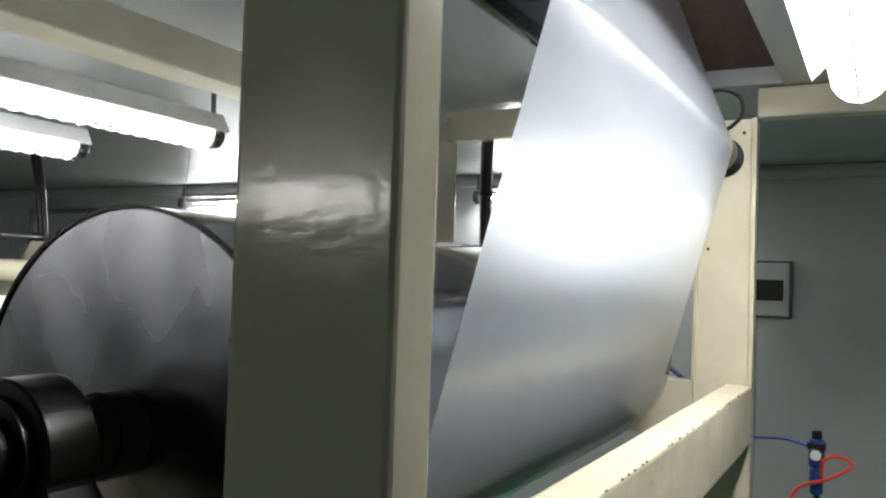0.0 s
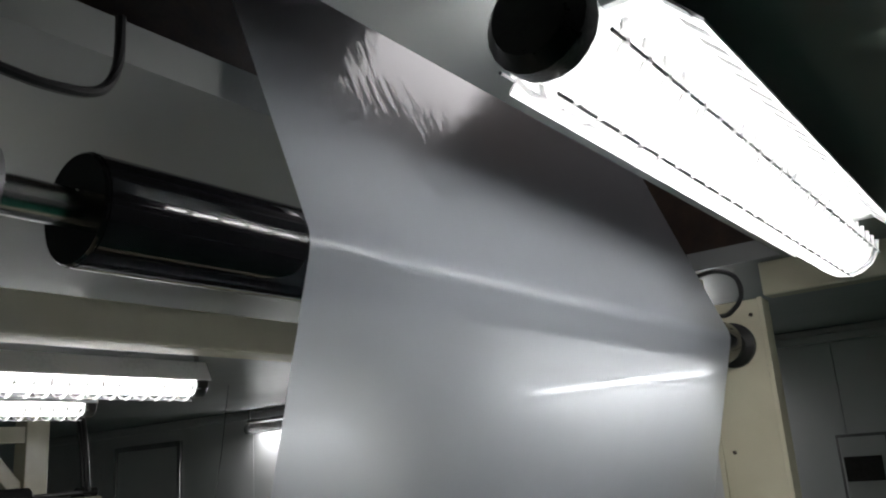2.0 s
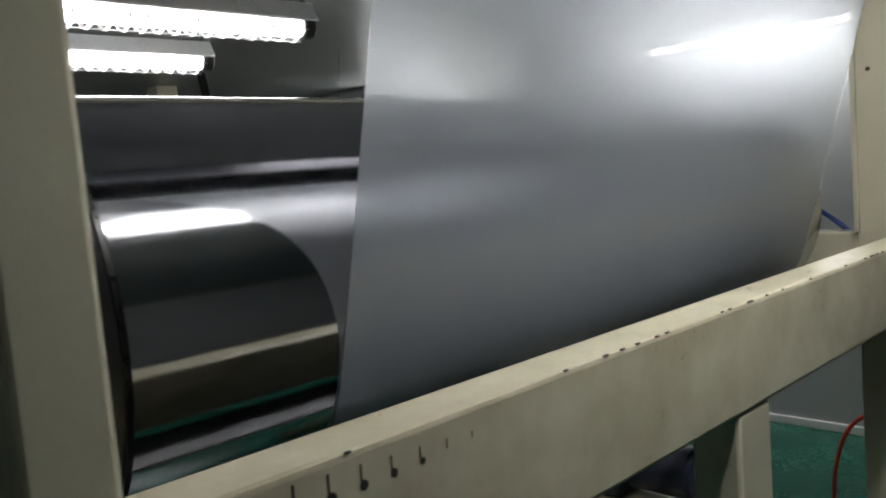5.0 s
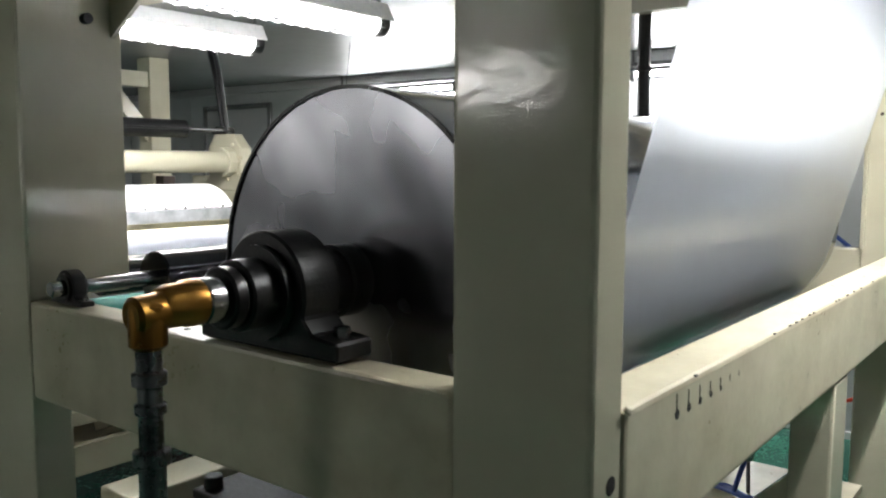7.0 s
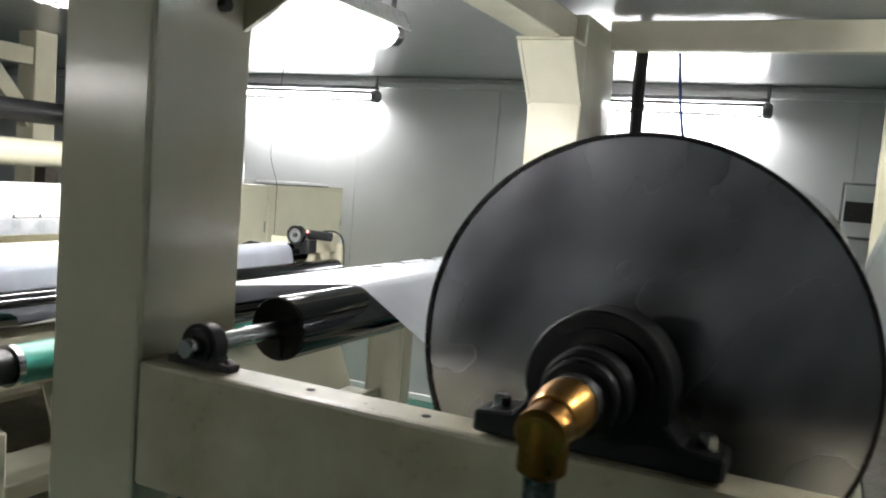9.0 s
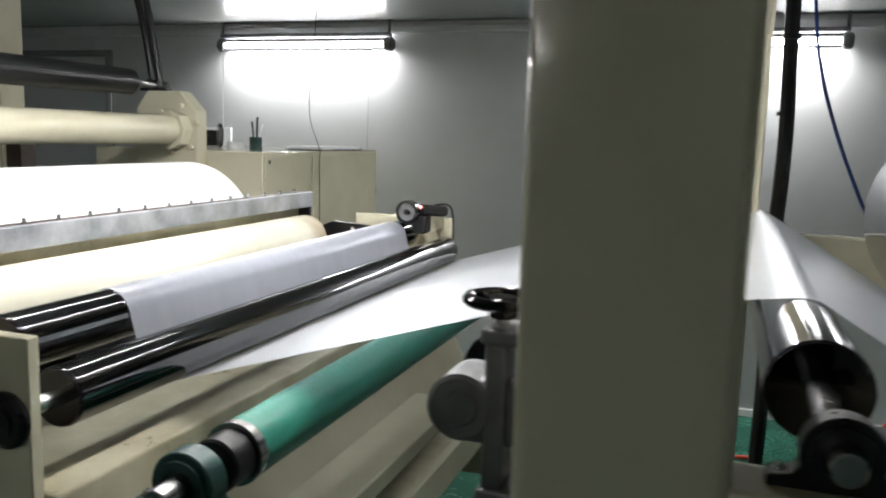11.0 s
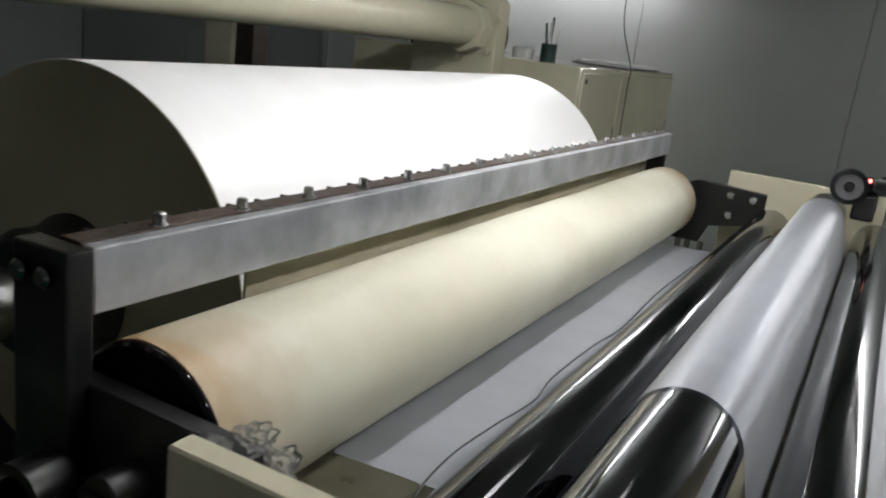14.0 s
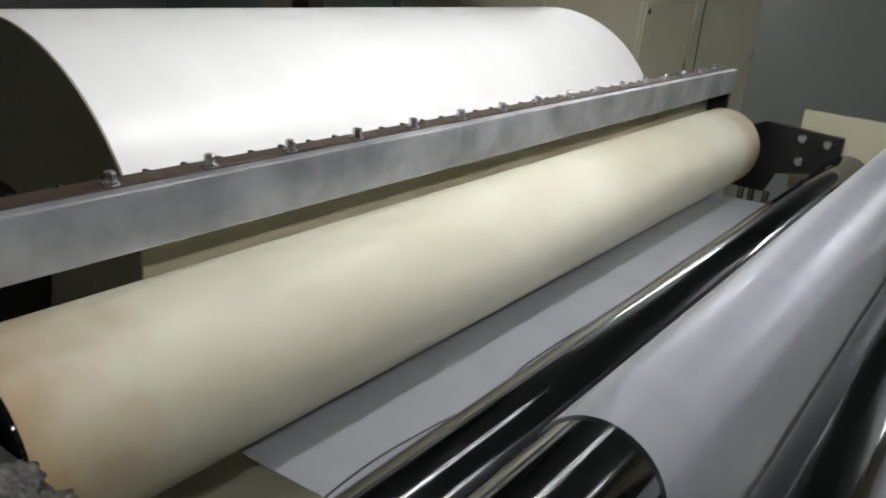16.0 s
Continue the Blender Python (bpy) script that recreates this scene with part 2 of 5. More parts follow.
def box(bm, x0, x1, y0, y1, z0, z1, bevel=0.0, seg=2):
    g = bmesh.ops.create_cube(bm, size=1.0)
    vs = g["verts"]
    bmesh.ops.scale(bm, vec=(x1 - x0, y1 - y0, z1 - z0), verts=vs)
    bmesh.ops.translate(bm, vec=((x0 + x1) / 2, (y0 + y1) / 2, (z0 + z1) / 2), verts=vs)
    if bevel:
        es = list({e for v in vs for e in v.link_edges})
        r = bmesh.ops.bevel(bm, geom=es, offset=bevel, segments=seg, affect="EDGES", profile=0.5)
        for f in r["faces"]:
            f.smooth = True
    return bm


def one_box(*a, **k):
    return box(bmesh.new(), *a, **k)


def lathe(bm, profile, at, axis, seg=40):
    """Turns (distance along axis, radius) pairs round an axis from the point at. Radius 0 closes an end."""
    axis = Vector(axis).normalized()
    side = axis.orthogonal().normalized()
    over = axis.cross(side)
    at = Vector(at)
    rings = []
    for d, r in profile:
        if r <= 1e-6:
            rings.append([bm.verts.new(at + axis * d)])
        else:
            rings.append([bm.verts.new(at + axis * d + (side * math.cos(a) + over * math.sin(a)) * r) for a in (2 * math.pi * k / seg for k in range(seg))])
    for n, (p, q) in enumerate(zip(rings, rings[1:])):
        steep = abs(profile[n][0] - profile[n + 1][0]) > 1e-6
        for k in range(seg):
            j = (k + 1) % seg
            if len(p) == 1 and len(q) == 1:
                continue
            if len(p) == 1:
                f = bm.faces.new((p[0], q[j], q[k]))
            elif len(q) == 1:
                f = bm.faces.new((p[k], p[j], q[0]))
            else:
                f = bm.faces.new((p[k], p[j], q[j], q[k]))
            f.smooth = steep
    bmesh.ops.recalc_face_normals(bm, faces=bm.faces)
    return bm


def rod(p, q, r, seg=20, edge=0.0):
    """A closed round bar with slightly turned edges."""
    length = (Vector(q) - Vector(p)).length
    e = edge or min(r * 0.12, 0.004)
    return lathe(bmesh.new(), [(0, 0), (0, r - e), (e, r), (length - e, r), (length, r - e), (length, 0)], p, Vector(q) - Vector(p), seg)


def sleeve(p, q, r0, r1, seg=40):
    length = (Vector(q) - Vector(p)).length
    return lathe(bmesh.new(), [(0, r0), (0, r1), (length, r1), (length, r0), (0, r0)], p, Vector(q) - Vector(p), seg)


def pipe(points, r, seg=10, loops=8):
    """A round cord through points, smoothed."""
    pts = [Vector(p) for p in points]
    dense = []
    for n in range(len(pts) - 1):
        a, b, c, d = pts[max(n - 1, 0)], pts[n], pts[n + 1], pts[min(n + 2, len(pts) - 1)]
        for k in range(loops):
            t = k / loops
            dense.append(0.5 * ((2 * b) + (c - a) * t + (2 * a - 5 * b + 4 * c - d) * t * t + (3 * b - a - 3 * c + d) * t ** 3))
    dense.append(pts[-1])
    bm, rings = bmesh.new(), []
    for n, p in enumerate(dense):
        way = (dense[min(n + 1, len(dense) - 1)] - dense[max(n - 1, 0)]).normalized()
        side = way.cross(Vector((0.31, 0.17, 0.93))).normalized()
        over = way.cross(side)
        rings.append([bm.verts.new(p + (side * math.cos(a) + over * math.sin(a)) * r) for a in (2 * math.pi * k / seg for k in range(seg))])
    for p, q in zip(rings, rings[1:]):
        for k in range(seg):
            bm.faces.new((p[k], p[(k + 1) % seg], q[(k + 1) % seg], q[k])).smooth = True
    bm.faces.new(rings[0])
    bm.faces.new(rings[-1][::-1])
    return bm


def slab(outline, axis, a, b, bevel=0.0):
    """A plate: a closed outline of two coordinates, thickened from a to b along axis 0, 1 or 2."""
    bm = bmesh.new()
    order = {0: (1, 2), 1: (0, 2), 2: (0, 1)}[axis]
    vs = []
    for u, v in outline:
        p = [0, 0, 0]
        p[order[0]], p[order[1]], p[axis] = u, v, a
        vs.append(bm.verts.new(p))
    f = bm.faces.new(vs)
    ext = bmesh.ops.extrude_face_region(bm, geom=[f])
    move = [0, 0, 0]
    move[axis] = b - a
    bmesh.ops.translate(bm, vec=move, verts=[v for v in ext["geom"] if isinstance(v, bmesh.types.BMVert)])
    bmesh.ops.recalc_face_normals(bm, faces=bm.faces)
    if bevel:
        bmesh.ops.bevel(bm, geom=list(bm.edges), offset=bevel, segments=1, affect="EDGES")
    return bm


def sheet(curve, y0, y1, thick=0.0008, cols=24, wave=0.0, solid=False):
    """A web of film: a path of (x, z), spread from y0 to y1."""
    bm = bmesh.new()
    rows = []
    for n, (x, z) in enumerate(curve):
        row = []
        for k in range(cols + 1):
            y = y0 + (y1 - y0) * k / cols
            w = wave * math.sin(n * 0.9 + 1.3 * k) * math.sin(2.1 * k)
            row.append(bm.verts.new((x + w, y, z)))
        rows.append(row)
    for p, q in zip(rows, rows[1:]):
        for k in range(cols):
            bm.faces.new((p[k], p[k + 1], q[k + 1], q[k])).smooth = True
    if solid:
        bm.normal_update()
        bmesh.ops.solidify(bm, geom=bm.faces[:], thickness=thick)
        bmesh.ops.recalc_face_normals(bm, faces=bm.faces)
    return bm


def arc(cx, cz, r, a0, a1, steps=24):
    return [(cx + r * math.cos(radians(a0 + (a1 - a0) * k / steps)), cz + r * math.sin(radians(a0 + (a1 - a0) * k / steps))) for k in range(steps + 1)]


def hexbolt(x, y, z, way=(0, 0, 1), r=0.009, h=0.008):
    bm = bmesh.new()
    lathe(bm, [(0, 0), (0, r * 1.45), (0.002, r * 1.45), (0.002, r), (h * 0.85, r), (h, r * 0.85), (h, 0)], (x, y, z), way, 6)
    for f in bm.faces:
        f.smooth = False
    return bm


SPINS = []


def spinning(ob, degrees_per_second):
    SPINS.append((ob, degrees_per_second))


# ---- the room ----
FLOOR_Z, CEIL_Z, WALL_Y = -0.03, 2.345, 4.42
X0, X1, Y0 = -8.0, 4.5, -3.85
setting("floor", one_box(X0, X1, Y0, WALL_Y, FLOOR_Z - 0.1, FLOOR_Z), FLOOR, "glossy dark green epoxy floor", "floor")


def panel_wall(name, axis, place, lo, hi, thick, label, width=1.15):
    """A wall of upright sandwich panels with recessed joints."""
    outward = thick
    wall = setting(name, bmesh.new(), PANEL, label, "wall")
    bm = bmesh.new()
    if axis == 1:
        box(bm, lo, hi, place + outward * 0.1, place + outward, FLOOR_Z - 0.1, CEIL_Z + 0.1)
    else:
        box(bm, place + outward * 0.1, place + outward, lo, hi, FLOOR_Z - 0.1, CEIL_Z + 0.1)
    bm.to_mesh(wall.data)
    bm.free()
    n = max(1, round((hi - lo) / width))
    step = (hi - lo) / n
    for k in range(n):
        a, b = lo + k * step + 0.002, lo + (k + 1) * step - 0.002
        if axis == 1:
            p = one_box(a, b, min(place, place + outward * 0.1), max(place, place + outward * 0.1), FLOOR_Z, CEIL_Z, 0.002, 1)
        else:
            p = one_box(min(place, place + outward * 0.1), max(place, place + outward * 0.1), a, b, FLOOR_Z, CEIL_Z, 0.002, 1)
        part("wall_panel", p, PANEL, wall)
    return wall


panel_wall("wall_north", 1, WALL_Y, X0, X1, 0.08, "satin grey sandwich-panel clean-room wall")
panel_wall("wall_south", 1, Y0, X0, X1, -0.08, "satin grey sandwich-panel clean-room wall")
panel_wall("wall_west", 0, X0, Y0, WALL_Y, -0.08, "satin grey sandwich-panel clean-room wall")
panel_wall("wall_east", 0, X1, Y0, WALL_Y, 0.08, "satin grey sandwich-panel clean-room wall")

# ceiling with the slot through which the film leaves upwards
SX0, SX1, SY0, SY1 = -0.005, 0.285, 0.12, 2.36
LX0 = -0.55
bm = bmesh.new()
for a in ((X0, SX0, Y0, WALL_Y), (SX1, X1, Y0, WALL_Y), (SX0, SX1, Y0, SY0), (SX0, SX1, SY1, WALL_Y)):
    box(bm, *a, CEIL_Z, CEIL_Z + 0.06)
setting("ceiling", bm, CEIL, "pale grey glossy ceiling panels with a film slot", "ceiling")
bm = bmesh.new()
for a in ((LX0 - 0.05, LX0, SY0 - 0.05, SY1), (SX1, SX1 + 0.05, SY0 - 0.05, SY1), (LX0, SX1, SY0 - 0.05, SY0), (LX0 - 0.05, SX1 + 0.05, SY1, SY1 + 0.05)):
    box(bm, *a, CEIL_Z + 0.0605, CEIL_Z + 1.2)
box(bm, LX0 - 0.05, SX1 + 0.05, SY0 - 0.05, SY1 + 0.05, CEIL_Z + 1.2005, CEIL_Z + 1.25)
setting("trim_slot", bm, BROWN, "dark brown sheet-metal duct above the ceiling slot", "duct")

# ---- lamps ----
LAMP_WATTS = 14.0


def tube_lamp(x, y, z, along, length=1.3, cage=True, wide=0.075, s_=1.0, watts=LAMP_WATTS, tube=TUBE):
    """A fluorescent tube in a clear guard; along 'x' or 'y'; x, y, z is its middle."""
    h = length / 2
    way = Vector((1, 0, 0)) if along == "x" else Vector((0, 1, 0))
    other = Vector((0, 1, 0)) if along == "x" else Vector((1, 0, 0))
    mid, up = Vector((x, y, z)), Vector((0, 0, 1))
    label = "lit fluorescent tube in a wire-caged clear guard under a white reflector" if cage else "lit fluorescent wall tube with dark end caps under a grey trunking"
    lamp = thing("tube_lamp", (x, y, z), label, "lamp", "caged tube lamps" if cage else "wall tube lamps")
    part("tube", rod(mid - way * (h - 0.05), mid + way * (h - 0.05), 0.017 * s_, 16), tube, lamp)
    n = int(length / 0.062)
    guard = part("guard", sleeve(mid - way * (h - 0.04), mid + way * (h - 0.04), 0.039 * s_, 0.041 * s_, 24), GUARD if cage else CLEAR, lamp, "clear guard tube")
    guard.visible_shadow = False
    for s in (-1, 1):
        part("end_cap", rod(mid + way * s * (h - 0.06), mid + way * s * h, 0.047 * s_, 20, 0.012 * s_), IRON if cage else GREY_IRON, lamp, "dark end cap")
        tip = mid + way * s * (h - 0.03)
        part("hanger", rod(tip + up * 0.03, Vector((tip.x, tip.y, CEIL_Z)), 0.010, 10), GREY_IRON, lamp)
    if cage:
        for k in range(n):
            c = mid - way * (h - 0.085) + way * ((length - 0.17) * k / (n - 1))
            ring = [c + (other * math.cos(a) + up * math.sin(a)) * 0.056 * s_ for a in (math.pi + math.pi * j / 8 for j in range(9))]
            part("cage_ring", pipe(ring, 0.006, 6, 1), CAGE, lamp)
        for a in (200, 270, 340):
            off = (other * math.cos(radians(a)) + up * math.sin(radians(a))) * 0.057 * s_
            part("cage_wire", rod(mid - way * (h - 0.05) + off, mid + way * (h - 0.05) + off, 0.0025, 6), GREY_IRON, lamp)
        prof = [(-wide, 0.008), (-wide * 0.55, 0.07), (wide * 0.55, 0.07), (wide, 0.008), (wide, 0.014), (wide * 0.56, 0.078), (-wide * 0.56, 0.078), (-wide, 0.014)]
        bm = bmesh.new()
        ends = [[bm.verts.new(mid + way * s * (h - 0.02 - (0.15 if s_ > 1 and s < 0 else 0)) + other * u + up * v) for u, v in prof] for s in (-1, 1)]
        for k in range(8):
            bm.faces.new((ends[0][k], ends[0][(k + 1) % 8], ends[1][(k + 1) % 8], ends[1][k]))
        bm.faces.new(ends[0])
        bm.faces.new(ends[1])
        bmesh.ops.recalc_face_normals(bm, faces=bm.faces)
        part("reflector", bm, WHITE, lamp, "white enamelled reflector trough")
        if s_ > 1:
            for k in range(22):
                c = mid + way * (-h + 0.1 + (length - 0.2) * k / 21)
                bm = bmesh.new()
                quad = [c + way * dw + other * (wide * f) + up * (0.07 - (f - 0.55) / 0.45 * 0.062 - 0.001) for dw, f in ((-0.012, 0.66), (0.012, 0.66), (0.012, 0.9), (-0.012, 0.9))]
                low = [bm.verts.new(p) for p in quad]
                high = [bm.verts.new(p + up * 0.002) for p in quad]
                bm.faces.new(low)
                bm.faces.new(high[::-1])
                for q in range(4):
                    bm.faces.new((low[q], low[(q + 1) % 4], high[(q + 1) % 4], high[q]))
                bmesh.ops.recalc_face_normals(bm, faces=bm.faces)
                part("vent_slot", bm, IRON, lamp)
    else:
        part("bracket", one_box(x - h + 0.02, x + h - 0.02, y - 0.02, y + 0.025, z + 0.05, z + 0.075, 0.004), GREY_IRON, lamp, "grey lamp batten")
    for lean in ((-42, 42) if s_ > 1 else (0,)):
        light = bpy.data.lights.new("tube_light", "AREA")
        light.shape, light.size, light.size_y = "RECTANGLE", length - 0.14, 0.03
        light.energy, light.color = watts, (1.0, 0.99, 0.975)
        ob = new("tube_light", light)
        ob.matrix_local = Matrix.Rotation(radians(lean), 4, way) @ Matrix.Translation((0, 0, -0.0175 * s_ - 0.002)) @ Matrix.Rotation(math.pi / 2 if along == "y" else 0, 4, "Z")
        ob.parent = lamp
    return lamp


for wx in (-3.905, -1.185):
    tube_lamp(wx, 4.335, 2.19, "x", 1.32, False)
# Out-of-view south tubes: -2.78 known from glints, -5.5 added by spacing
for wx in (-5.5, -2.78):
    tube_lamp(wx, -3.76, 2.14, "x", 1.32, False, watts=0.3, tube=TUBE_SOUTH)
tube_lamp(-1.655, 1.04, 2.145, "y", 1.32)
tube_lamp(-2.465, 1.08, 2.145, "y", 1.32)
tube_lamp(0.53, 1.25, 2.25, "y", 1.58, True, 0.13, 1.3, 9.5)

# light high up in the film shaft
shaft_lamp = thing("shaft_lamp", (0.12, 2.05, CEIL_Z + 1.2), "lit square light high up in the film shaft", "lamp")
part("housing", one_box(-0.22, 0.28, 1.66, 2.34, CEIL_Z + 1.17, CEIL_Z + 1.1995, 0.005), WHITE, shaft_lamp)
part("diffuser", one_box(-0.20, 0.265, 1.68, 2.32, CEIL_Z + 1.16, CEIL_Z + 1.1695, 0.003), glow("shaft_light", (1.0, 0.95, 0.97), 6.5), shaft_lamp, "glowing white diffuser")

# ---- drum station frame ----
RAIL = 1.30
frame_a = thing("machine_frame", (-0.5, 1.2, FLOOR_Z), "cream-painted steel machine frame of square posts and rails, chipped edges", "frame")


def member(name, *a, bevel=0.008, mat=CREAM, label=""):
    return part(name, one_box(*a, bevel), mat, frame_a, label)


member("post", 0.0, 0.2, 0.0, 0.08, FLOOR_Z, CEIL_Z)
member("post", -1.33, -1.13, 0.0, 0.09, FLOOR_Z, CEIL_Z)
member("post", -1.205, -1.127, 0.004, 0.235, RAIL, CEIL_Z, bevel=0.004)
member("post", -1.25, -1.035, 2.06, 2.50, RAIL - 0.21, 2.29)
member("post", -1.25, -1.035, 2.38, 2.50, FLOOR_Z, RAIL - 0.211)
member("post", 0.0, 0.2, 2.38, 2.46, FLOOR_Z, 2.23)
part("post_flange", one_box(0.188, 0.203, 2.366, 2.379, RAIL, 2.23, 0.002), CREAM, frame_a)
part("post_flange", one_box(-0.003, 0.012, 2.366, 2.379, RAIL, 2.23, 0.002), CREAM, frame_a)
member("side_rail", -1.131, 0.001, 0.003, 0.083, RAIL - 0.21, RAIL, mat=CREAM_WORN)
member("side_rail", -1.041, 0.001, 2.383, 2.46, RAIL - 0.21, RAIL)
member("end_rail", 0.112, 0.203, 0.079, 2.381, RAIL - 0.2, RAIL - 0.002, mat=CREAM_WORN)
member("end_rail", -1.30, -1.16, 0.234, 2.381, 0.62, 0.78)
member("top_rail", -1.041, 0.001, 2.40, 2.47, 2.215, 2.335)
member("top_rail", 0.199, 1.9, 2.40, 2.48, 2.235, 2.343)
member("top_rail", -1.22, -1.08, 0.234, 2.381, 2.175, 2.285)
member("foot_rail", -1.131, 0.001, 0.02, 0.075, 0.25, 0.35)
member("leg", 0.104, 0.2, 1.17, 1.30, FLOOR_Z, RAIL - 0.2005)
part("leg_brace", slab([(0.1035, 0.86), (0.1035, 0.79), (-0.33, 0.34), (-0.40, 0.34)], 1, 1.20, 1.25, 0.003), CREAM, frame_a)
part("foot_beam", one_box(-0.44, -0.30, 1.16, 1.29, FLOOR_Z, 0.3395, 0.004), CREAM, frame_a)
# hanging bracket under the top rail
part("gusset", slab([(1.89, 2.172), (1.90, 2.15), (2.059, 1.95), (2.059, 2.172)], 0, -1.25, -1.238), CREAM, frame_a)
part("gusset", slab([(1.89, 2.172), (1.90, 2.15), (2.059, 1.95), (2.059, 2.172)], 0, -1.047, -1.035), CREAM, frame_a)
part("gusset_web", slab([(1.90, 2.165), (1.905, 2.15), (2.058, 1.955), (2.058, 1.972)], 0, -1.237, -1.048), CREAM, frame_a)
for bx in (-1.20, -1.08):
    part("bolt", hexbolt(bx, 1.96, 2.172, (0, 0, -1), 0.009, 0.012), STEEL, frame_a)
part("gusset_plate", one_box(-1.25, -1.03, 1.88, 2.02, 2.165, 2.176, 0.002), CREAM, frame_a)
# shelf on the inner face of the near post
part("shelf", one_box(-1.131, -0.985, 0.02, 0.30, 1.955, 1.965, 0.002), CREAM, frame_a)
part("gusset", slab([(-1.129, 1.954), (-0.99, 1.954), (-1.129, 1.87)], 1, 0.21, 0.22), CREAM, frame_a)
part("stop_pad", rod((-1.13, 0.15, 1.905), (-1.11, 0.15, 1.905), 0.012, 14), BLACK, frame_a)
# drain hole, weld spots and scuff marks
part("drain_hole", rod((0.199, 0.05, 1.215), (0.2012, 0.05, 1.215), 0.012, 16), DARK, frame_a)
for k in range(7):
    y, big = 0.235 + 0.042 * k, 1.0 - 0.11 * k
    part("scuff_mark", one_box(0.2025, 0.2038, y, y + 0.003 * big, RAIL - 0.04, RAIL - 0.04 + 0.026 * big, 0.0005, 1), DARK, frame_a)
    if k < 5:
        part("scuff_drop", rod((0.2024, y + 0.004, RAIL - 0.043), (0.2037, y + 0.004, RAIL - 0.043), 0.0075 * big, 12, 0.0005), DARK, frame_a)
for k, (y, z) in enumerate(((0.082, 1.30), (0.09, 1.296), (0.084, 1.17), (0.08, 1.155))):
    part("weld_spot", rod((0.2, y, z), (0.206, y, z), 0.006, 10, 0.003), CREAM_WORN, frame_a)
for k in range(26):
    y = 0.3 + 1.95 * random.random()
    part("paint_chip", one_box(0.2, 0.2038, y, y + 0.004 + 0.007 * random.random(), RAIL - 0.0045, RAIL - 0.0018, 0.0004, 1), BROWN, frame_a)
for x, z in ((0.045, 1.77), (0.16, 2.18)):
    part("screw", rod((x, 2.374, z), (x, 2.381, z), 0.006, 10), BROWN, frame_a)

box_unit = thing("drive_box", (-1.07, 0.16, 1.966), "black and silver drive box on the post shelf", "box")
part("case", one_box(-1.128, -1.06, 0.03, 0.28, 1.9665, 2.06, 0.006), GREY_IRON, box_unit)
part("motor", rod((-1.02, 0.03, 2.01), (-1.02, 0.31, 2.01), 0.04, 24), BLACK, box_unit)

# ---- drum ----
DX, DZ, DR = -0.375, 1.395, 0.33
drum = thing("drum", (DX, 1.15, DZ), "large polished steel cooling drum with blotchy dull end plate", "drum")
part("shell", sleeve((DX, 0.2, DZ), (DX, 2.24, DZ), DR - 0.02, DR, 96), DRUM_SHELL, drum)
part("end_plate", lathe(bmesh.new(), [(0.0, 0.05), (0, DR - 0.006), (0.012, DR - 0.003), (0.012, 0.05)], (DX, 0.196, DZ), (0, 1, 0), 96), DRUM_FACE, drum)
part("end_plate", lathe(bmesh.new(), [(0.0, 0.05), (0, DR - 0.012), (0.012, DR - 0.012), (0.012, 0.05)], (DX, 2.225, DZ), (0, 1, 0), 64), DRUM_FACE, drum)
part("shaft", rod((DX, -0.05, DZ), (DX, 2.46, DZ), 0.055, 32), IRON, drum)
part("hub", rod((DX, 0.15, DZ), (DX, 0.205, DZ), 0.062, 40), IRON, drum)
# Thin ring, much darker than the shell and the end plate
part("rim", sleeve((DX, 0.192, DZ), (DX, 0.199, DZ), DR - 0.006, DR + 0.0005, 96), RIM_DARK, drum, "thin dark rim")
spinning(drum, -57)


def pillow_block(x, y, z, s, mat, label, group="bearings"):
    """A cast bearing block on a rail: foot, arched housing, ring, two bolts; z is the shaft's height and s its size."""
    t = thing("pillow_block", (x, y, z - 0.095 * s), label, "bearing", group)
    base = z - 0.095 * s
    out = [(x - 0.17 * s, base), (x + 0.17 * s, base), (x + 0.17 * s, base + 0.03 * s), (x + 0.115 * s, base + 0.036 * s)]
    out += [(x + 0.1 * s * math.cos(a), z + 0.1 * s * math.sin(a)) for a in (radians(-20 + 220 * k / 20) for k in range(21))]
    out += [(x - 0.115 * s, base + 0.036 * s), (x - 0.17 * s, base + 0.03 * s)]
    part("housing", slab(out, 1, y - 0.04 * s, y + 0.04 * s, 0.004 * s), mat, t)
    part("bearing_ring", sleeve((x, y - 0.055 * s, z), (x, y + 0.055 * s, z), 0.056 * s, 0.078 * s, 32), mat, t)
    for sx in (-1, 1):
        part("bolt", hexbolt(x + sx * 0.142 * s, y, base + 0.03 * s, r=0.014 * s, h=0.02 * s), STEEL, t)
    return t


pillow_block(DX, 0.047, DZ, 0.95, IRON, "large black cast-iron pillow block holding the drum shaft")
pillow_block(DX, 2.42, DZ, 1.0, IRON, "large black cast-iron pillow block holding the drum shaft")

# rotary union and hose
union = thing("rotary_union", (DX, -0.05, DZ), "brass rotary water union on the drum shaft", "pipe fitting")
part("collar", rod((DX, -0.075, DZ), (DX, -0.05, DZ), 0.047, 28), IRON, union)
part("collar", rod((DX, -0.108, DZ), (DX, -0.075, DZ), 0.034, 28), STEEL, union)
part("body", lathe(bmesh.new(), [(0, 0), (0, 0.026), (0.012, 0.031), (0.034, 0.031), (0.04, 0.034), (0.062, 0.034), (0.066, 0)], (DX, -0.172, DZ), (0, 1, 0), 28), BRASS, union)
part("elbow", rod((DX, -0.215, DZ - 0.008), (DX, -0.16, DZ - 0.004), 0.027, 24, 0.006), BRASS, union)
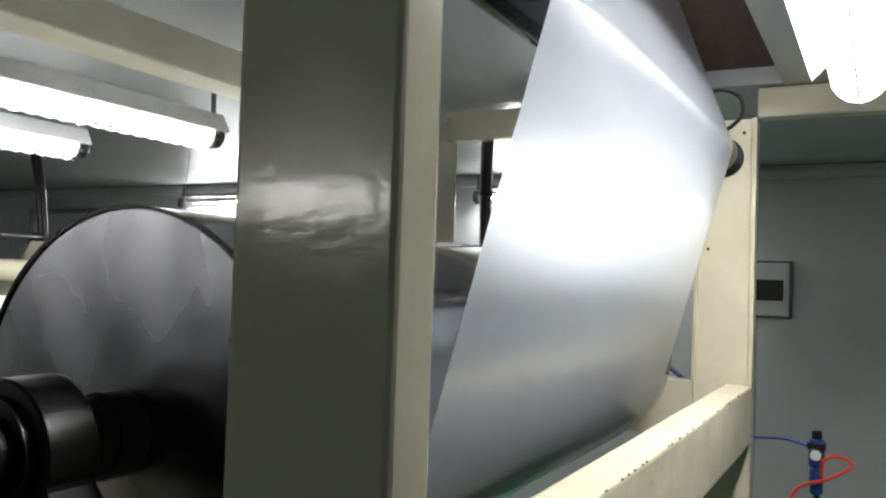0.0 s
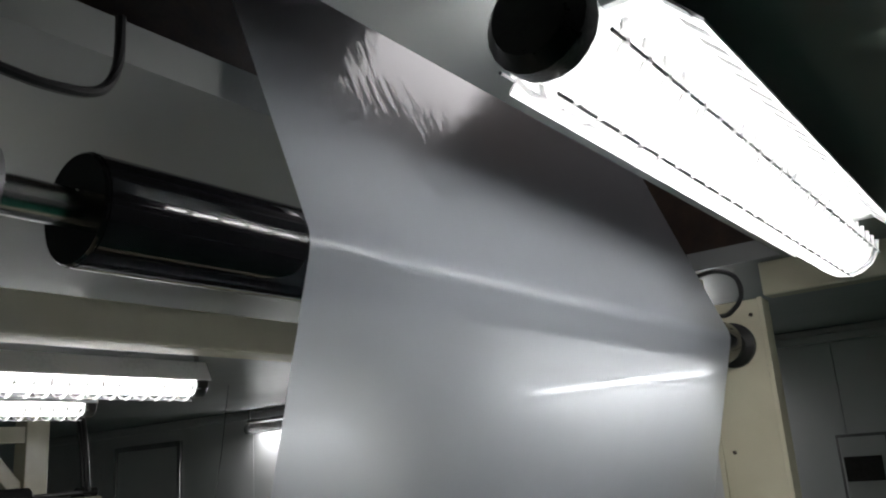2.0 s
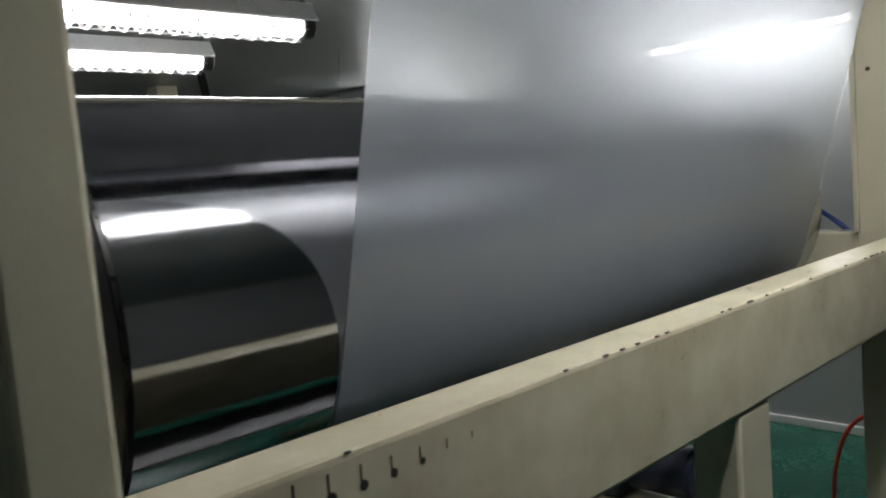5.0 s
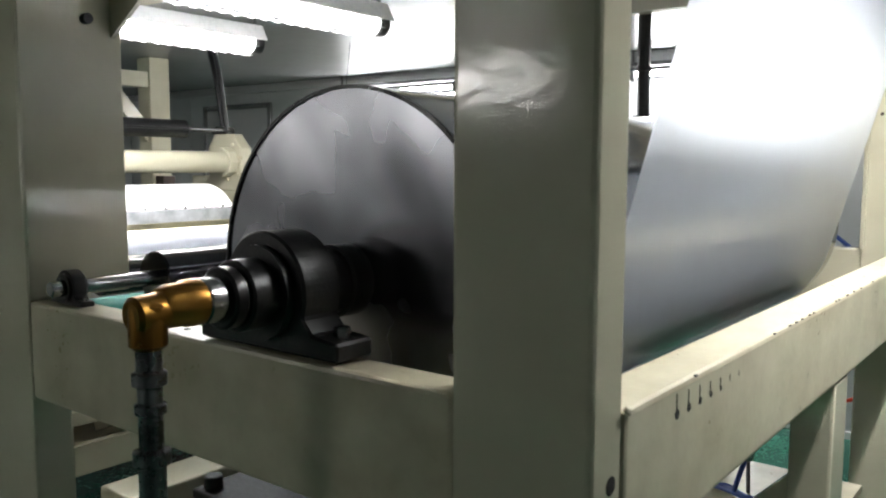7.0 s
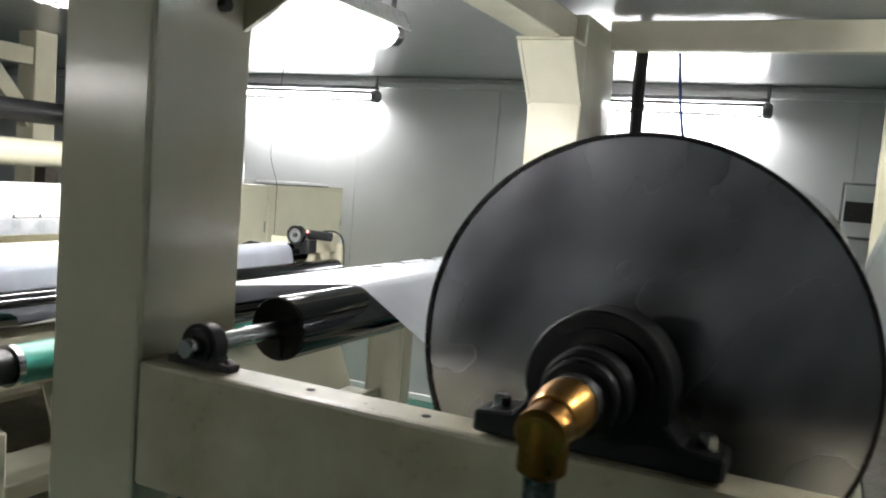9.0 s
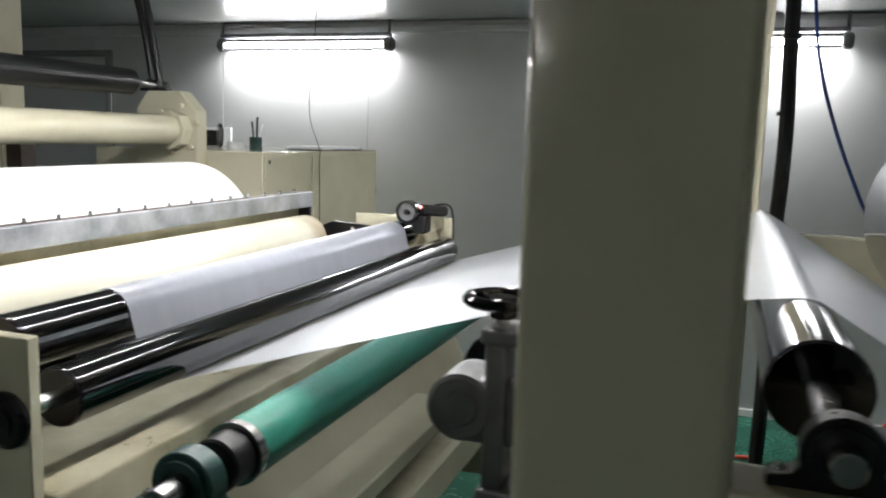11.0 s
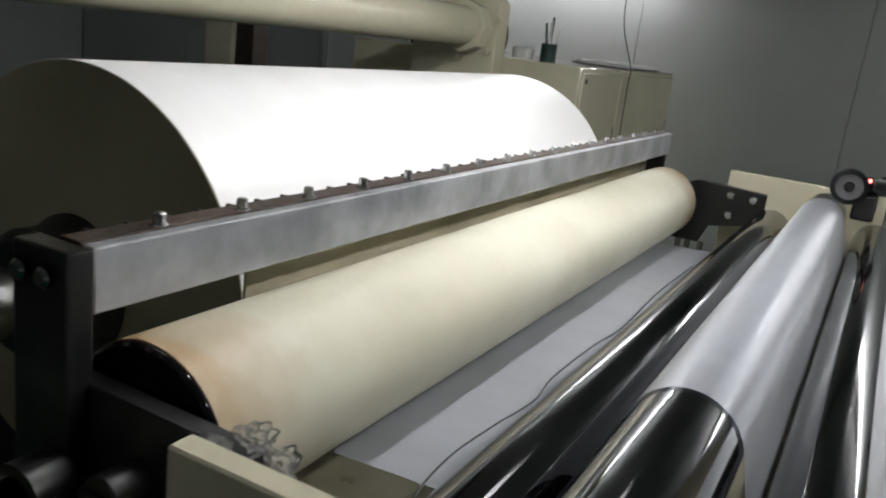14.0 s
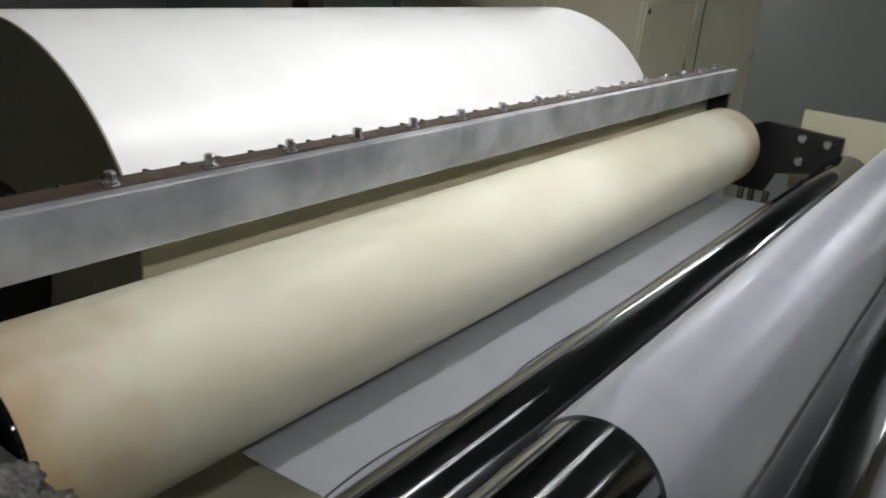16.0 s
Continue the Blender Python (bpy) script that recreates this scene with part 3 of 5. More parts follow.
part("elbow", rod((DX, -0.19, DZ - 0.055), (DX, -0.19, DZ + 0.012), 0.0265, 24, 0.006), BRASS, union)
hz = DZ - 0.054
part("hose_fitting", lathe(bmesh.new(), [(0, 0), (0, 0.018), (0.03, 0.018), (0.034, 0.024), (0.05, 0.024), (0.054, 0.017), (0.075, 0.017), (0.078, 0.022), (0.09, 0.022), (0.094, 0.017), (0.14, 0.017), (0.144, 0.026), (0.162, 0.026), (0.166, 0.019), (0.22, 0.019), (0.22, 0)], (DX, -0.19, hz), (0, 0, -1), 20), HOSE_STEEL, union)
part("hose", pipe([(DX, -0.19, hz - 0.21), (DX, -0.19, 0.7), (DX - 0.02, -0.14, 0.3), (DX - 0.1, 0.1, FLOOR_Z + 0.03)], 0.017, 12), HOSE_STEEL, union)

# ---- film path ----
EDGE0, EDGE1 = 0.50, 2.15
BX, BZ, BR = -1.033, 1.335, 0.06   # chrome guide roller on the side rail
TX, TZ, TR = 0.092, 2.093, 0.064     # black roller under the ceiling


def roller(name, x, z, r, y0, y1, mat, label, shaft=0.02, s0=None, s1=None, end=None, spin=None, category="roller"):
    t = thing(name, (x, (y0 + y1) / 2, z), label, category)
    part("shell", sleeve((x, y0, z), (x, y1, z), r * 0.8, r, 64), mat, t)
    for y in (y0 - 0.006, y1 - 0.009):
        part("end_disc", lathe(bmesh.new(), [(0, 0), (0, r * 0.95), (0.003, r * 0.985), (0.012, r * 0.985), (0.015, r * 0.95), (0.015, 0)], (x, y, z), (0, 1, 0), 48), end or IRON, t)
    part("shaft", rod((x, s0 if s0 is not None else y0 - 0.1, z), (x, s1 if s1 is not None else y1 + 0.1, z), shaft, 20), STEEL, t)
    if spin:
        spinning(t, spin)
    return t


roller("top_roller", TX, TZ, TR, 0.222, 2.26, RUBBER, "glossy black rubber guide roller under the ceiling", 0.022, 0.09, 2.38, RUBBER, -260)
roller("guide_roller", BX, BZ, BR, 0.245, 2.24, CHROME, "polished chrome guide roller with black ends", 0.016, 0.0, 2.42, RUBBER, 305)
pillow_block(BX, 0.047, BZ, 0.37, IRON, "small black pillow block holding the guide roller")

def tangent(c0, r0, s0, c1, r1, s1):
    """Where a belt leaves one circle and meets the next: s is +1 for the left side of the way, -1 for the right."""
    d = Vector((c1[0] - c0[0], c1[1] - c0[1]))
    base, h = math.atan2(d.y, d.x), d.length
    off = math.asin((s1 * r1 - s0 * r0) / h)
    n = base + math.pi / 2 + off
    v = Vector((math.cos(n), math.sin(n)))
    return (c0[0] + v.x * s0 * r0, c0[1] + v.y * s0 * r0), (c1[0] + v.x * s1 * r1, c1[1] + v.y * s1 * r1)


def straight(p, q, steps=16):
    return [(p[0] + (q[0] - p[0]) * k / steps, p[1] + (q[1] - p[1]) * k / steps) for k in range(steps + 1)]


web = thing("film_web", (0.0, 1.3, 1.3), "moving translucent milky plastic film, faintly wrinkled", "film")
a, b = tangent((DX, DZ), DR + 0.004, -1, (TX, TZ), TR + 0.002, -1)
part("rising_web", sheet(straight(a, b, 30), EDGE0, EDGE1, cols=40, solid=True), FILM, web)
top = (-0.31, CEIL_Z + 1.1)
c, d = tangent((TX, TZ), TR + 0.002, -1, top, 0.03, 1)
a0, a1 = math.degrees(math.atan2(b[1] - TZ, b[0] - TX)), math.degrees(math.atan2(c[1] - TZ, c[0] - TX))
part("upper_web", sheet(arc(TX, TZ, TR + 0.002, a0, a1, 16) + straight(c, d, 30), EDGE0, EDGE1, cols=40, solid=True), FILM, web)
# ---- lead-in film: pull roller, hand-wheel roller, chrome roller, drum ----
HX, HZ, HR = -1.43, 1.29, 0.051  # adjustable roller with hand wheels
KX, KZ, KR = -2.096, 1.194, 0.048  # pull roller of the unwinder
WX, WZ, WR = -2.216, 1.2605, 0.049  # wrapped roller of the unwinder
lead = thing("lead_film", (-1.4, 1.1, 1.3), "bright white film running flat between rollers", "film")
p0, p1 = tangent((BX, BZ), BR + 0.002, 1, (DX, DZ), DR + 0.004, -1)
q0, q1 = tangent((HX, HZ), HR + 0.002, 1, (BX, BZ), BR + 0.002, 1)
e0, e1 = tangent((KX, KZ), KR + 0.002, -1, (HX, HZ), HR + 0.002, 1)


def bearing_of(p, x, z):
    return math.degrees(math.atan2(p[1] - z, p[0] - x))


part("falling_web", sheet(arc(BX, BZ, BR + 0.002, bearing_of(q1, BX, BZ), bearing_of(p0, BX, BZ), 10) + straight(p0, p1, 12)[1:], EDGE0, EDGE1, cols=24), FILM_WHITE, lead)
part("flat_web", sheet(straight(e0, e1, 12) + arc(HX, HZ, HR + 0.002, bearing_of(e1, HX, HZ), bearing_of(q0, HX, HZ), 6)[1:] + straight(q0, q1, 10)[1:], EDGE0, EDGE1, cols=24), FILM_WHITE, lead)
wrap_from, wrap_to = bearing_of(p1, DX, DZ) % 360, bearing_of(a, DX, DZ) % 360
wrap_to += 360 if wrap_to < wrap_from else 0
part("drum_wrap", sheet(arc(DX, DZ, DR + 0.004, wrap_from, wrap_to, 48), EDGE0, EDGE1, cols=12, solid=True), FILM, web)
# a stitched splice across the web beside the hand-wheel roller
seam = [(-1.325 - 0.03 * math.sin(k * 1.1) * (k % 3 == 0) - 0.045 * k / 26, 0.8 + 1.1 * k / 26, 1.356) for k in range(27)]
part("splice_thread", pipe(seam, 0.0009, 5, 2), CABLE, lead, "dark stitched splice thread")
for k in (3, 8, 12, 17, 21, 25):
    x, y, z = seam[k]
    part("splice_knot", pipe([(x - 0.02, y - 0.01, z), (x, y, z + 0.003), (x + 0.02, y + 0.012, z)], 0.0016, 5, 3), CABLE, lead)

roller("adjust_roller", HX, HZ, HR, 0.33, 2.26, CHROME, "dark chrome roller on hand-wheel slides", 0.02, 0.19, 2.40, RUBBER, 320)


def hand_wheel_slide(y, s=1):
    x = -1.388
    t = thing("hand_wheel_slide", (x, y, 1.10), "grey cast slide with a black hand wheel on top", "slide", "hand-wheel slides")
    part("column", one_box(x - 0.013, x + 0.013, y - 0.03, y + 0.03, 1.195, 1.371, 0.004), GREY_IRON, t)
    part("column", one_box(x + 0.035, x + 0.058, y - 0.03, y + 0.03, 1.195, 1.371, 0.004), GREY_IRON, t)
    part("crosshead", one_box(x - 0.018, x + 0.062, y - 0.034, y + 0.034, 1.371, 1.39, 0.004), GREY_IRON, t)
    part("crosshead", one_box(x - 0.018, x + 0.062, y - 0.034, y + 0.034, 1.175, 1.195, 0.004), GREY_IRON, t)
    part("block", one_box(x - 0.06, x + 0.034, y - 0.02, y + 0.045, 1.245, 1.325, 0.006), GREY_IRON, t)
    part("boss", lathe(bmesh.new(), [(0, 0), (0, 0.02), (0.004, 0.022), (0.004, 0.036), (0.008, 0.041), (0.08, 0.041), (0.08, 0)], (HX, y - 0.035 * s, HZ), (0, s, 0), 32), GREY_IRON, t)
    part("screw", rod((x, y, 1.33), (x, y, 1.42), 0.008, 12), STEEL, t)
    pts = [(x + 0.042 * math.cos(a), y + 0.042 * math.sin(a), 1.42) for a in (2 * math.pi * k / 24 for k in range(25))]
    w = part("hand_wheel", pipe(pts, 0.0075, 8, 1), RUBBER, t, "black hand wheel")
    part("hub", rod((x, y, 1.398), (x, y, 1.424), 0.017, 16), RUBBER, w)
    for a in (30, 150, 270):
        part("spoke", rod((x, y, 1.415), (x + 0.04 * math.cos(radians(a)), y + 0.04 * math.sin(radians(a)), 1.418), 0.006, 8), RUBBER, w)
    part("arm", one_box(x + 0.058, -1.204 if y < 1 else -1.255, y - 0.06, y + 0.02, 1.20, 1.26, 0.004), GREY_IRON, t)


hand_wheel_slide(0.18)
hand_wheel_slide(2.42, -1)

# ---- unwinder frame ----
PT = 1.312
PX0, PX1 = -2.463, -2.056
unw = thing("unwinder_frame", (-2.3, 1.1, FLOOR_Z), "cream steel unwinder frame with drilled side plates", "frame")
near = slab([(PX0, 0.55), (PX1, 0.55), (PX1, PT), (PX0, PT)], 1, 0.125, 0.147, 0.002)
part("side_plate", near, CREAM, unw)
part("side_plate", slab([(PX0 - 0.01, 0.55), (PX1 - 0.03, 0.55), (PX1 - 0.03, PT - 0.004), (PX0 - 0.01, PT - 0.004)], 1, 2.116, 2.138, 0.002), CREAM, unw)
for x in (-2.335, -2.096):
    f = part("bearing_flange", lathe(bmesh.new(), [(0, 0), (0, 0.034), (0.006, 0.042), (0.013, 0.042), (0.013, 0)], (x, 0.1125, 1.189), (0, 1, 0), 32), IRON, unw, "dull grey bearing cap")
    part("cap_ring", sleeve((x, 0.108, 1.189), (x, 0.113, 1.189), 0.01, 0.02, 20), IRON, f)
    for k in range(3):
        a = radians(90 + 120 * k)
        part("cap_screw", rod((x + 0.03 * math.cos(a), 0.109, 1.189 + 0.03 * math.sin(a)), (x + 0.03 * math.cos(a), 0.114, 1.189 + 0.03 * math.sin(a)), 0.004, 8), IRON, f)
for x, z, r in ((-2.21, 1.139, 0.02), (-2.276, 1.18, 0.006), (-2.156, 1.184, 0.006), (-2.446, 1.242, 0.006), (-2.44, 1.2, 0.007), (-2.40, 1.09, 0.01), (-2.28, 1.03, 0.01)):
    part("drilled_hole", rod((x, 0.1235, z), (x, 0.1255, z), r, 20), DARK, unw)
# Bright steel disc stands in for the light showing in the big hole
part("hole_light", rod((-2.205, 0.1228, 1.134), (-2.205, 0.1233, 1.134), 0.012, 16), STEEL, unw)
part("cross_beam", one_box(-2.12, -2.03, 0.147, 2.116, 0.99, 1.075, 0.006), CREAM_WORN, unw)
part("table", one_box(-3.2, -1.86, 0.172, 2.12, 0.66, 0.68, 0.004), CREAM_WORN, unw)
part("table_lip", one_box(-1.87, -1.84, 0.172, 2.12, 0.60, 0.70, 0.004), CREAM, unw)
part("slope_sheet", slab([(-2.10, 0.98), (-2.095, 0.985), (-1.98, 0.69), (-1.985, 0.685)], 1, 0.6, 2.1), CREAM, unw)
for x in (-2.48, -1.9):
    for y in (0.2, 2.05):
        part("leg", one_box(x, x + 0.07, y, y + 0.07, FLOOR_Z, 0.661, 0.006), CREAM, unw)
# Two added black sheets give the darkness below the film roll
part("dark_filler_panel", one_box(-4.1, -2.50, 0.27, 0.29, FLOOR_Z, 0.92, 0.003), BLACK, unw, "black filler panel added for the dark below the film roll")
part("dark_filler_bed", one_box(-4.05, -3.201, 0.30, 2.1, 0.60, 0.64, 0.003), BLACK, unw, "black filler bed added for the dark below the film roll")
part("lower_rod", rod((-3.19, 0.30, 0.79), (-3.19, 2.1, 0.79), 0.024, 24), STEEL, unw, "bright steel rod below the film roll")
part("catch_tray", one_box(-2.9, -2.12, 0.292, 2.11, 0.93, 0.945, 0.002), CREAM_WORN, unw)

cord = thing("loose_cord", (-2.42, 0.8, 1.145), "thin loose dark cord lying on the film between the rollers", "cord")
part("cord", pipe([(-2.412, 0.36, 1.148), (-2.437, 0.42, 1.147), (-2.447, 0.51, 1.146), (-2.442, 0.60, 1.1455), (-2.432, 0.70, 1.1455), (-2.441, 0.79, 1.1455), (-2.438, 0.95, 1.1455), (-2.429, 1.07, 1.1455), (-2.437, 1.33, 1.1455), (-2.432, 1.6, 1.1455)], 0.0012, 6), CABLE, cord)

roller("wrapped_roller", WX, WZ, WR, 0.232, 1.98, CHROME, "polished chrome roller with film lying over it", 0.016, 0.147, 2.116, RUBBER, 290)
roller("pull_roller", KX, KZ, KR, 0.222, 2.08, CHROME, "polished chrome pull roller beside the unwinder plate", 0.014, 0.125, 2.116, RUBBER, -350)
roller("small_roller", -2.337, 1.186, 0.05, 0.232, 2.03, CHROME, "polished chrome idler roller under the wrapped one", 0.016, 0.125, 2.116, RUBBER, 300)
wrap = thing("wrapped_film", (WX, 0.9, WZ), "milky film lying over the chrome roller", "film")
w0, w1 = tangent((WX, WZ), WR + 0.002, 1, (KX, KZ), KR + 0.002, -1)
part("wrap", sheet(arc(WX, WZ, WR + 0.002, 200, bearing_of(w0, WX, WZ), 24) + straight(w0, w1, 6)[1:] + arc(KX, KZ, KR + 0.002, bearing_of(w1, KX, KZ), bearing_of(e0, KX, KZ) if bearing_of(e0, KX, KZ) > bearing_of(w1, KX, KZ) else bearing_of(e0, KX, KZ) + 360, 12)[1:], 0.47, 1.86, cols=6), FILM_SATIN, wrap)
SX, SZ, SR = -2.337, 1.186, 0.05
v0, v1 = tangent((-2.607, 1.213), 0.0913, -1, (SX, SZ), SR + 0.002, -1)
u0, u1 = tangent((SX, SZ), SR + 0.002, -1, (WX, WZ), WR + 0.002, 1)
s_end = bearing_of(u0, SX, SZ)
part("under_web", sheet(arc(-2.607, 1.213, 0.0913, 190, bearing_of(v0, -2.607, 1.213) % 360, 12) + straight(v0, v1, 8)[1:] + arc(SX, SZ, SR + 0.002, bearing_of(v1, SX, SZ), s_end, 10)[1:] + straight(u0, u1, 2)[1:], 0.465, 1.86, cols=8), FILM_SATIN, wrap)

# encoder wheel on its bracket
enc = thing("encoder_wheel", (-2.174, 1.9, 1.345), "small grey measuring wheel with a red indicator lamp", "encoder")
part("tyre", sleeve((-2.174, 1.88, 1.345), (-2.174, 1.91, 1.345), 0.03, 0.041, 32), RUBBER, enc)
part("disc", lathe(bmesh.new(), [(0, 0.012), (0, 0.03), (0.02, 0.03), (0.02, 0)], (-2.174, 1.885, 1.345), (0, 1, 0), 28), GREY_IRON, enc)
part("axle", rod((-2.174, 1.878, 1.345), (-2.174, 2.0, 1.345), 0.01, 14), BLACK, enc)
part("sensor", rod((-2.14, 1.93, 1.351), (-2.08, 2.02, 1.341), 0.02, 18), BLACK, enc)
part("indicator", rod((-2.138, 1.918, 1.362), (-2.136, 1.922, 1.362), 0.005, 10), glow("red_indicator", (1.0, 0.1, 0.08), 6.0), enc)
part("arm", one_box(-2.15, -2.115, 1.95, 2.1155, 1.27, 1.35, 0.004), CREAM_WORN, enc)
part("clamp", one_box(-2.16, -2.11, 1.90, 1.96, 1.27, 1.33, 0.006), BLACK, enc)
part("lead", pipe([(-2.11, 2.0, 1.365), (-2.08, 2.06, 1.36), (-2.085, 2.13, 1.30), (-2.09, 2.15, 1.1)], 0.004, 6), CABLE, enc)

# ---- press roller, bar and film roll ----
CX, CZ, CR = -2.607, 1.213, 0.0893
cream = roller("cream_roller", CX, CZ, CR, 0.243, 1.965, CREAM_RUBBER, "large cream rubber press roller, stained brown at its ends", 0.03, 0.225, 2.04, RUBBER, 215)
carrier = thing("roller_carrier", (CX + 0.1, 1.2, 1.24), "black steel carrier arms holding the press roller", "arm")
part("near_arm", slab([(-2.70, 1.10), (-2.40, 1.10), (-2.465, 1.266), (-2.70, 1.27)], 1, 0.205, 0.228, 0.002), BLACK, carrier)
part("far_arm", slab([(-2.60, 1.11), (-2.51, 1.11), (-2.49, 1.16), (-2.36, 1.185), (-2.36, 1.268), (-2.535, 1.278), (-2.60, 1.25)], 1, 2.04, 2.062, 0.002), BLACK, carrier)
for x, z in ((-2.39, 1.249), (-2.447, 1.252), (-2.444, 1.2)):
    part("bolt", rod((x, 2.03, z), (x, 2.041, z), 0.011, 16, 0.003), STEEL, carrier)
for x in (-2.56, -2.535, -2.50):
    part("pin", rod((x, 2.045, 1.03), (x, 2.045, 1.112), 0.008, 12), STEEL, carrier)
part("pivot", rod((-2.42, 0.19, 1.2), (-2.42, 0.23, 1.2), 0.02, 18), IRON, carrier)

bar = thing("steel_bar", (-2.66, 1.15, 1.36), "grey galvanised steel bar with a row of bolts on top", "bar")
part("bar", one_box(-2.654, -2.637, 0.212, 2.08, 1.325, 1.381, 0.002), ZINC, bar)
part("ledge", one_box(-2.676, -2.65, 0.21, 2.08, 1.3772, 1.3835, 0.002), BROWN, bar, "rusty angle ledge behind the bar")
part("under_lip", one_box(-2.682, -2.654, 0.26, 2.07, 1.325, 1.332, 0.001), CREAM_WORN, bar)
part("back_sheet", one_box(-2.692, -2.688, 0.448, 2.06, 1.20, 1.3245, 0.001, 1), CREAM_WORN, bar, "dull cream sheet behind the bar")
for k in range(17):
    part("bolt", hexbolt(-2.655, 0.293 + k * 0.1043, 1.3835, r=0.0056, h=0.012), STEEL, bar)
for k in range(44):
    y = 0.24 + k * 0.042
    part("comb_tooth", one_box(-2.686, -2.674, y, y + 0.004, 1.379, 1.382), DARK, bar)
arm = thing("bar_arm", (-2.69, 0.2, 1.2), "black flat arm with two socket bolts carrying the bar", "arm")
part("plate", one_box(-2.70, -2.634, 0.186, 0.211, 1.12, 1.381, 0.003), BLACK, arm)
for x in (-2.686, -2.657):
    part("bolt", rod((x, 0.178, 1.358), (x, 0.187, 1.358), 0.009, 14, 0.003), STEEL, arm)
part("boss", sleeve((-2.647, 0.15, 1.185), (-2.647, 0.188, 1.185), 0.02, 0.03, 24), IRON, arm)
part("boss", rod((-2.571, 0.165, 1.207), (-2.571, 0.206, 1.207), 0.02, 20), IRON, arm)
part("link", one_box(-2.59, -2.55, 0.16, 0.18, 1.0, 1.215, 0.004), IRON, arm)
far_arm = thing("bar_arm", (-2.68, 2.09, 1.2), "black flat arm carrying the far end of the bar", "arm")
part("plate", one_box(-2.70, -2.642, 2.062, 2.079, 1.1, 1.325, 0.003), BLACK, far_arm)

RX, RZ, RR = -2.997, 1.2, 0.2876
RY0, RY1 = 0.476, 1.80
roll = thing("film_roll", (RX, 1.2, RZ), "big white roll of plastic film on a steel shaft", "roll")
part("film", sleeve((RX, RY0, RZ), (RX, RY1, RZ), 0.08, RR, 128), WHITE_ROLL, roll)
part("end_face", lathe(bmesh.new(), [(0, 0.06), (0, RR - 0.001), (0.002, RR - 0.001), (0.002, 0.06)], (RX, RY0 - 0.002, RZ), (0, 1, 0), 96), ROLL_END, roll, "dull olive wound edge of the film layers, darker than the outside")
part("shaft", rod((RX, -0.6, RZ), (RX, 2.1, RZ), 0.042, 32), STEEL, roll)
part("key_slot", one_box(RX - 0.012, RX + 0.012, 0.05, 0.25, RZ + 0.038, RZ + 0.0435, 0.001, 1), BLACK, roll)
part("chuck", lathe(bmesh.new(), [(0, 0), (0, 0.07), (0.02, 0.085), (0.06, 0.085), (0.08, 0.095), (0.10, 0.095), (0.10, 0)], (RX, 0.39, RZ), (0, 1, 0), 40), IRON, roll)
spinning(roll, 71)
for y, nm in ((-0.35, "near"), (2.05, "far")):
    st = thing("roll_support", (RX, y, FLOOR_Z), "cream post with a black saddle under the roll shaft", "stand", "roll supports")
    part("post", one_box(RX - 0.09, RX + 0.09, y - 0.05, y + 0.05, FLOOR_Z, RZ - 0.09, 0.008), CREAM, st)
    part("saddle", one_box(RX - 0.08, RX + 0.08, y - 0.03, y + 0.03, RZ - 0.09, RZ - 0.042, 0.006), IRON, st)

# crumpled clear wrap over the arm at the roller's end
wrapper = thing("crumpled_wrap", (-2.46, 0.2, 1.29), "crumpled clear plastic wrap draped over the black arm", "plastic wrap")
CRUMPLED = clear_plastic("crumpled_plastic", 0.16)
for heart, size, tall in ((Vector((-2.463, 0.205, 1.285)), 0.013, 0.9), (Vector((-2.447, 0.218, 1.262)), 0.012, 1.5), (Vector((-2.49, 0.2, 1.272)), 0.010, 0.8)):
    bm = bmesh.new()
    bmesh.ops.create_icosphere(bm, subdivisions=5, radius=size, matrix=Matrix.Translation(heart))
    for v in bm.verts:
        d = v.co - heart
        fold = abs(noise.noise(d * 60 + heart * 9)) * 1.3 + abs(noise.noise(d * 150 + Vector((3, 1, 7)))) * 0.7
        v.co = heart + Vector((d.x * 1.35, d.y * 0.9, d.z * tall)) * (0.45 + 0.95 * fold)
    for f in bm.faces:
        f.smooth = False
    part("fold", bm, CRUMPLED, wrapper)

# ---- lift beam and its arm ----
YX, YZ = -3.39, 1.600
yoke = thing("lift_beam", (YX, 1.0, FLOOR_Z), "cream round lift beam with an eight-sided end plate", "beam")
part("tube", rod((YX, -1.4, YZ), (YX, 2.24, YZ), 0.062, 40), CREAM, yoke)
part("flange", rod((YX, 2.2, YZ), (YX, 2.262, YZ), 0.085, 8), CREAM, yoke)
for k in range(6):
    a = radians(60 * k + 15)
    c, s = math.cos(a), math.sin(a)
    part("flange_bolt", rod((YX + 0.105 * c, 2.25, YZ + 0.105 * s), (YX + 0.105 * c, 2.27, YZ + 0.105 * s), 0.011, 12), CREAM_WORN, yoke)
    part("rib", slab([(0.0, 0.0), (0.12, 0.0), (0.0, 0.06)], 0, -0.004, 0.004), CREAM, yoke).matrix_local = Matrix.Translation(Vector((YX + 0.06 * c, 2.262, YZ + 0.06 * s)) - Vector(yoke.location)) @ Matrix.Rotation(-a + math.pi / 2, 4, "Y") @ Matrix.Rotation(math.pi, 4, "Z")
out = [(-3.60, 1.43), (-3.60, 1.69), (-3.54, 1.765), (-3.37, 1.765), (-3.29, 1.68), (-3.29, 1.43)]
part("end_plate", slab(out, 1, 2.263, 2.34, 0.005), CREAM, yoke)
part("leg", one_box(-3.58, -3.31, 2.265, 2.338, FLOOR_Z, 1.431, 0.01), CREAM, yoke)
piston = thing("lift_cylinder", (-3.63, 1.2, 1.8), "long black lift cylinder with a hinged arm above", "cylinder")
part("barrel", rod((-3.36, -1.6, 1.778), (-3.36, 1.95, 1.782), 0.05, 28, 0.02), BLACK, piston)
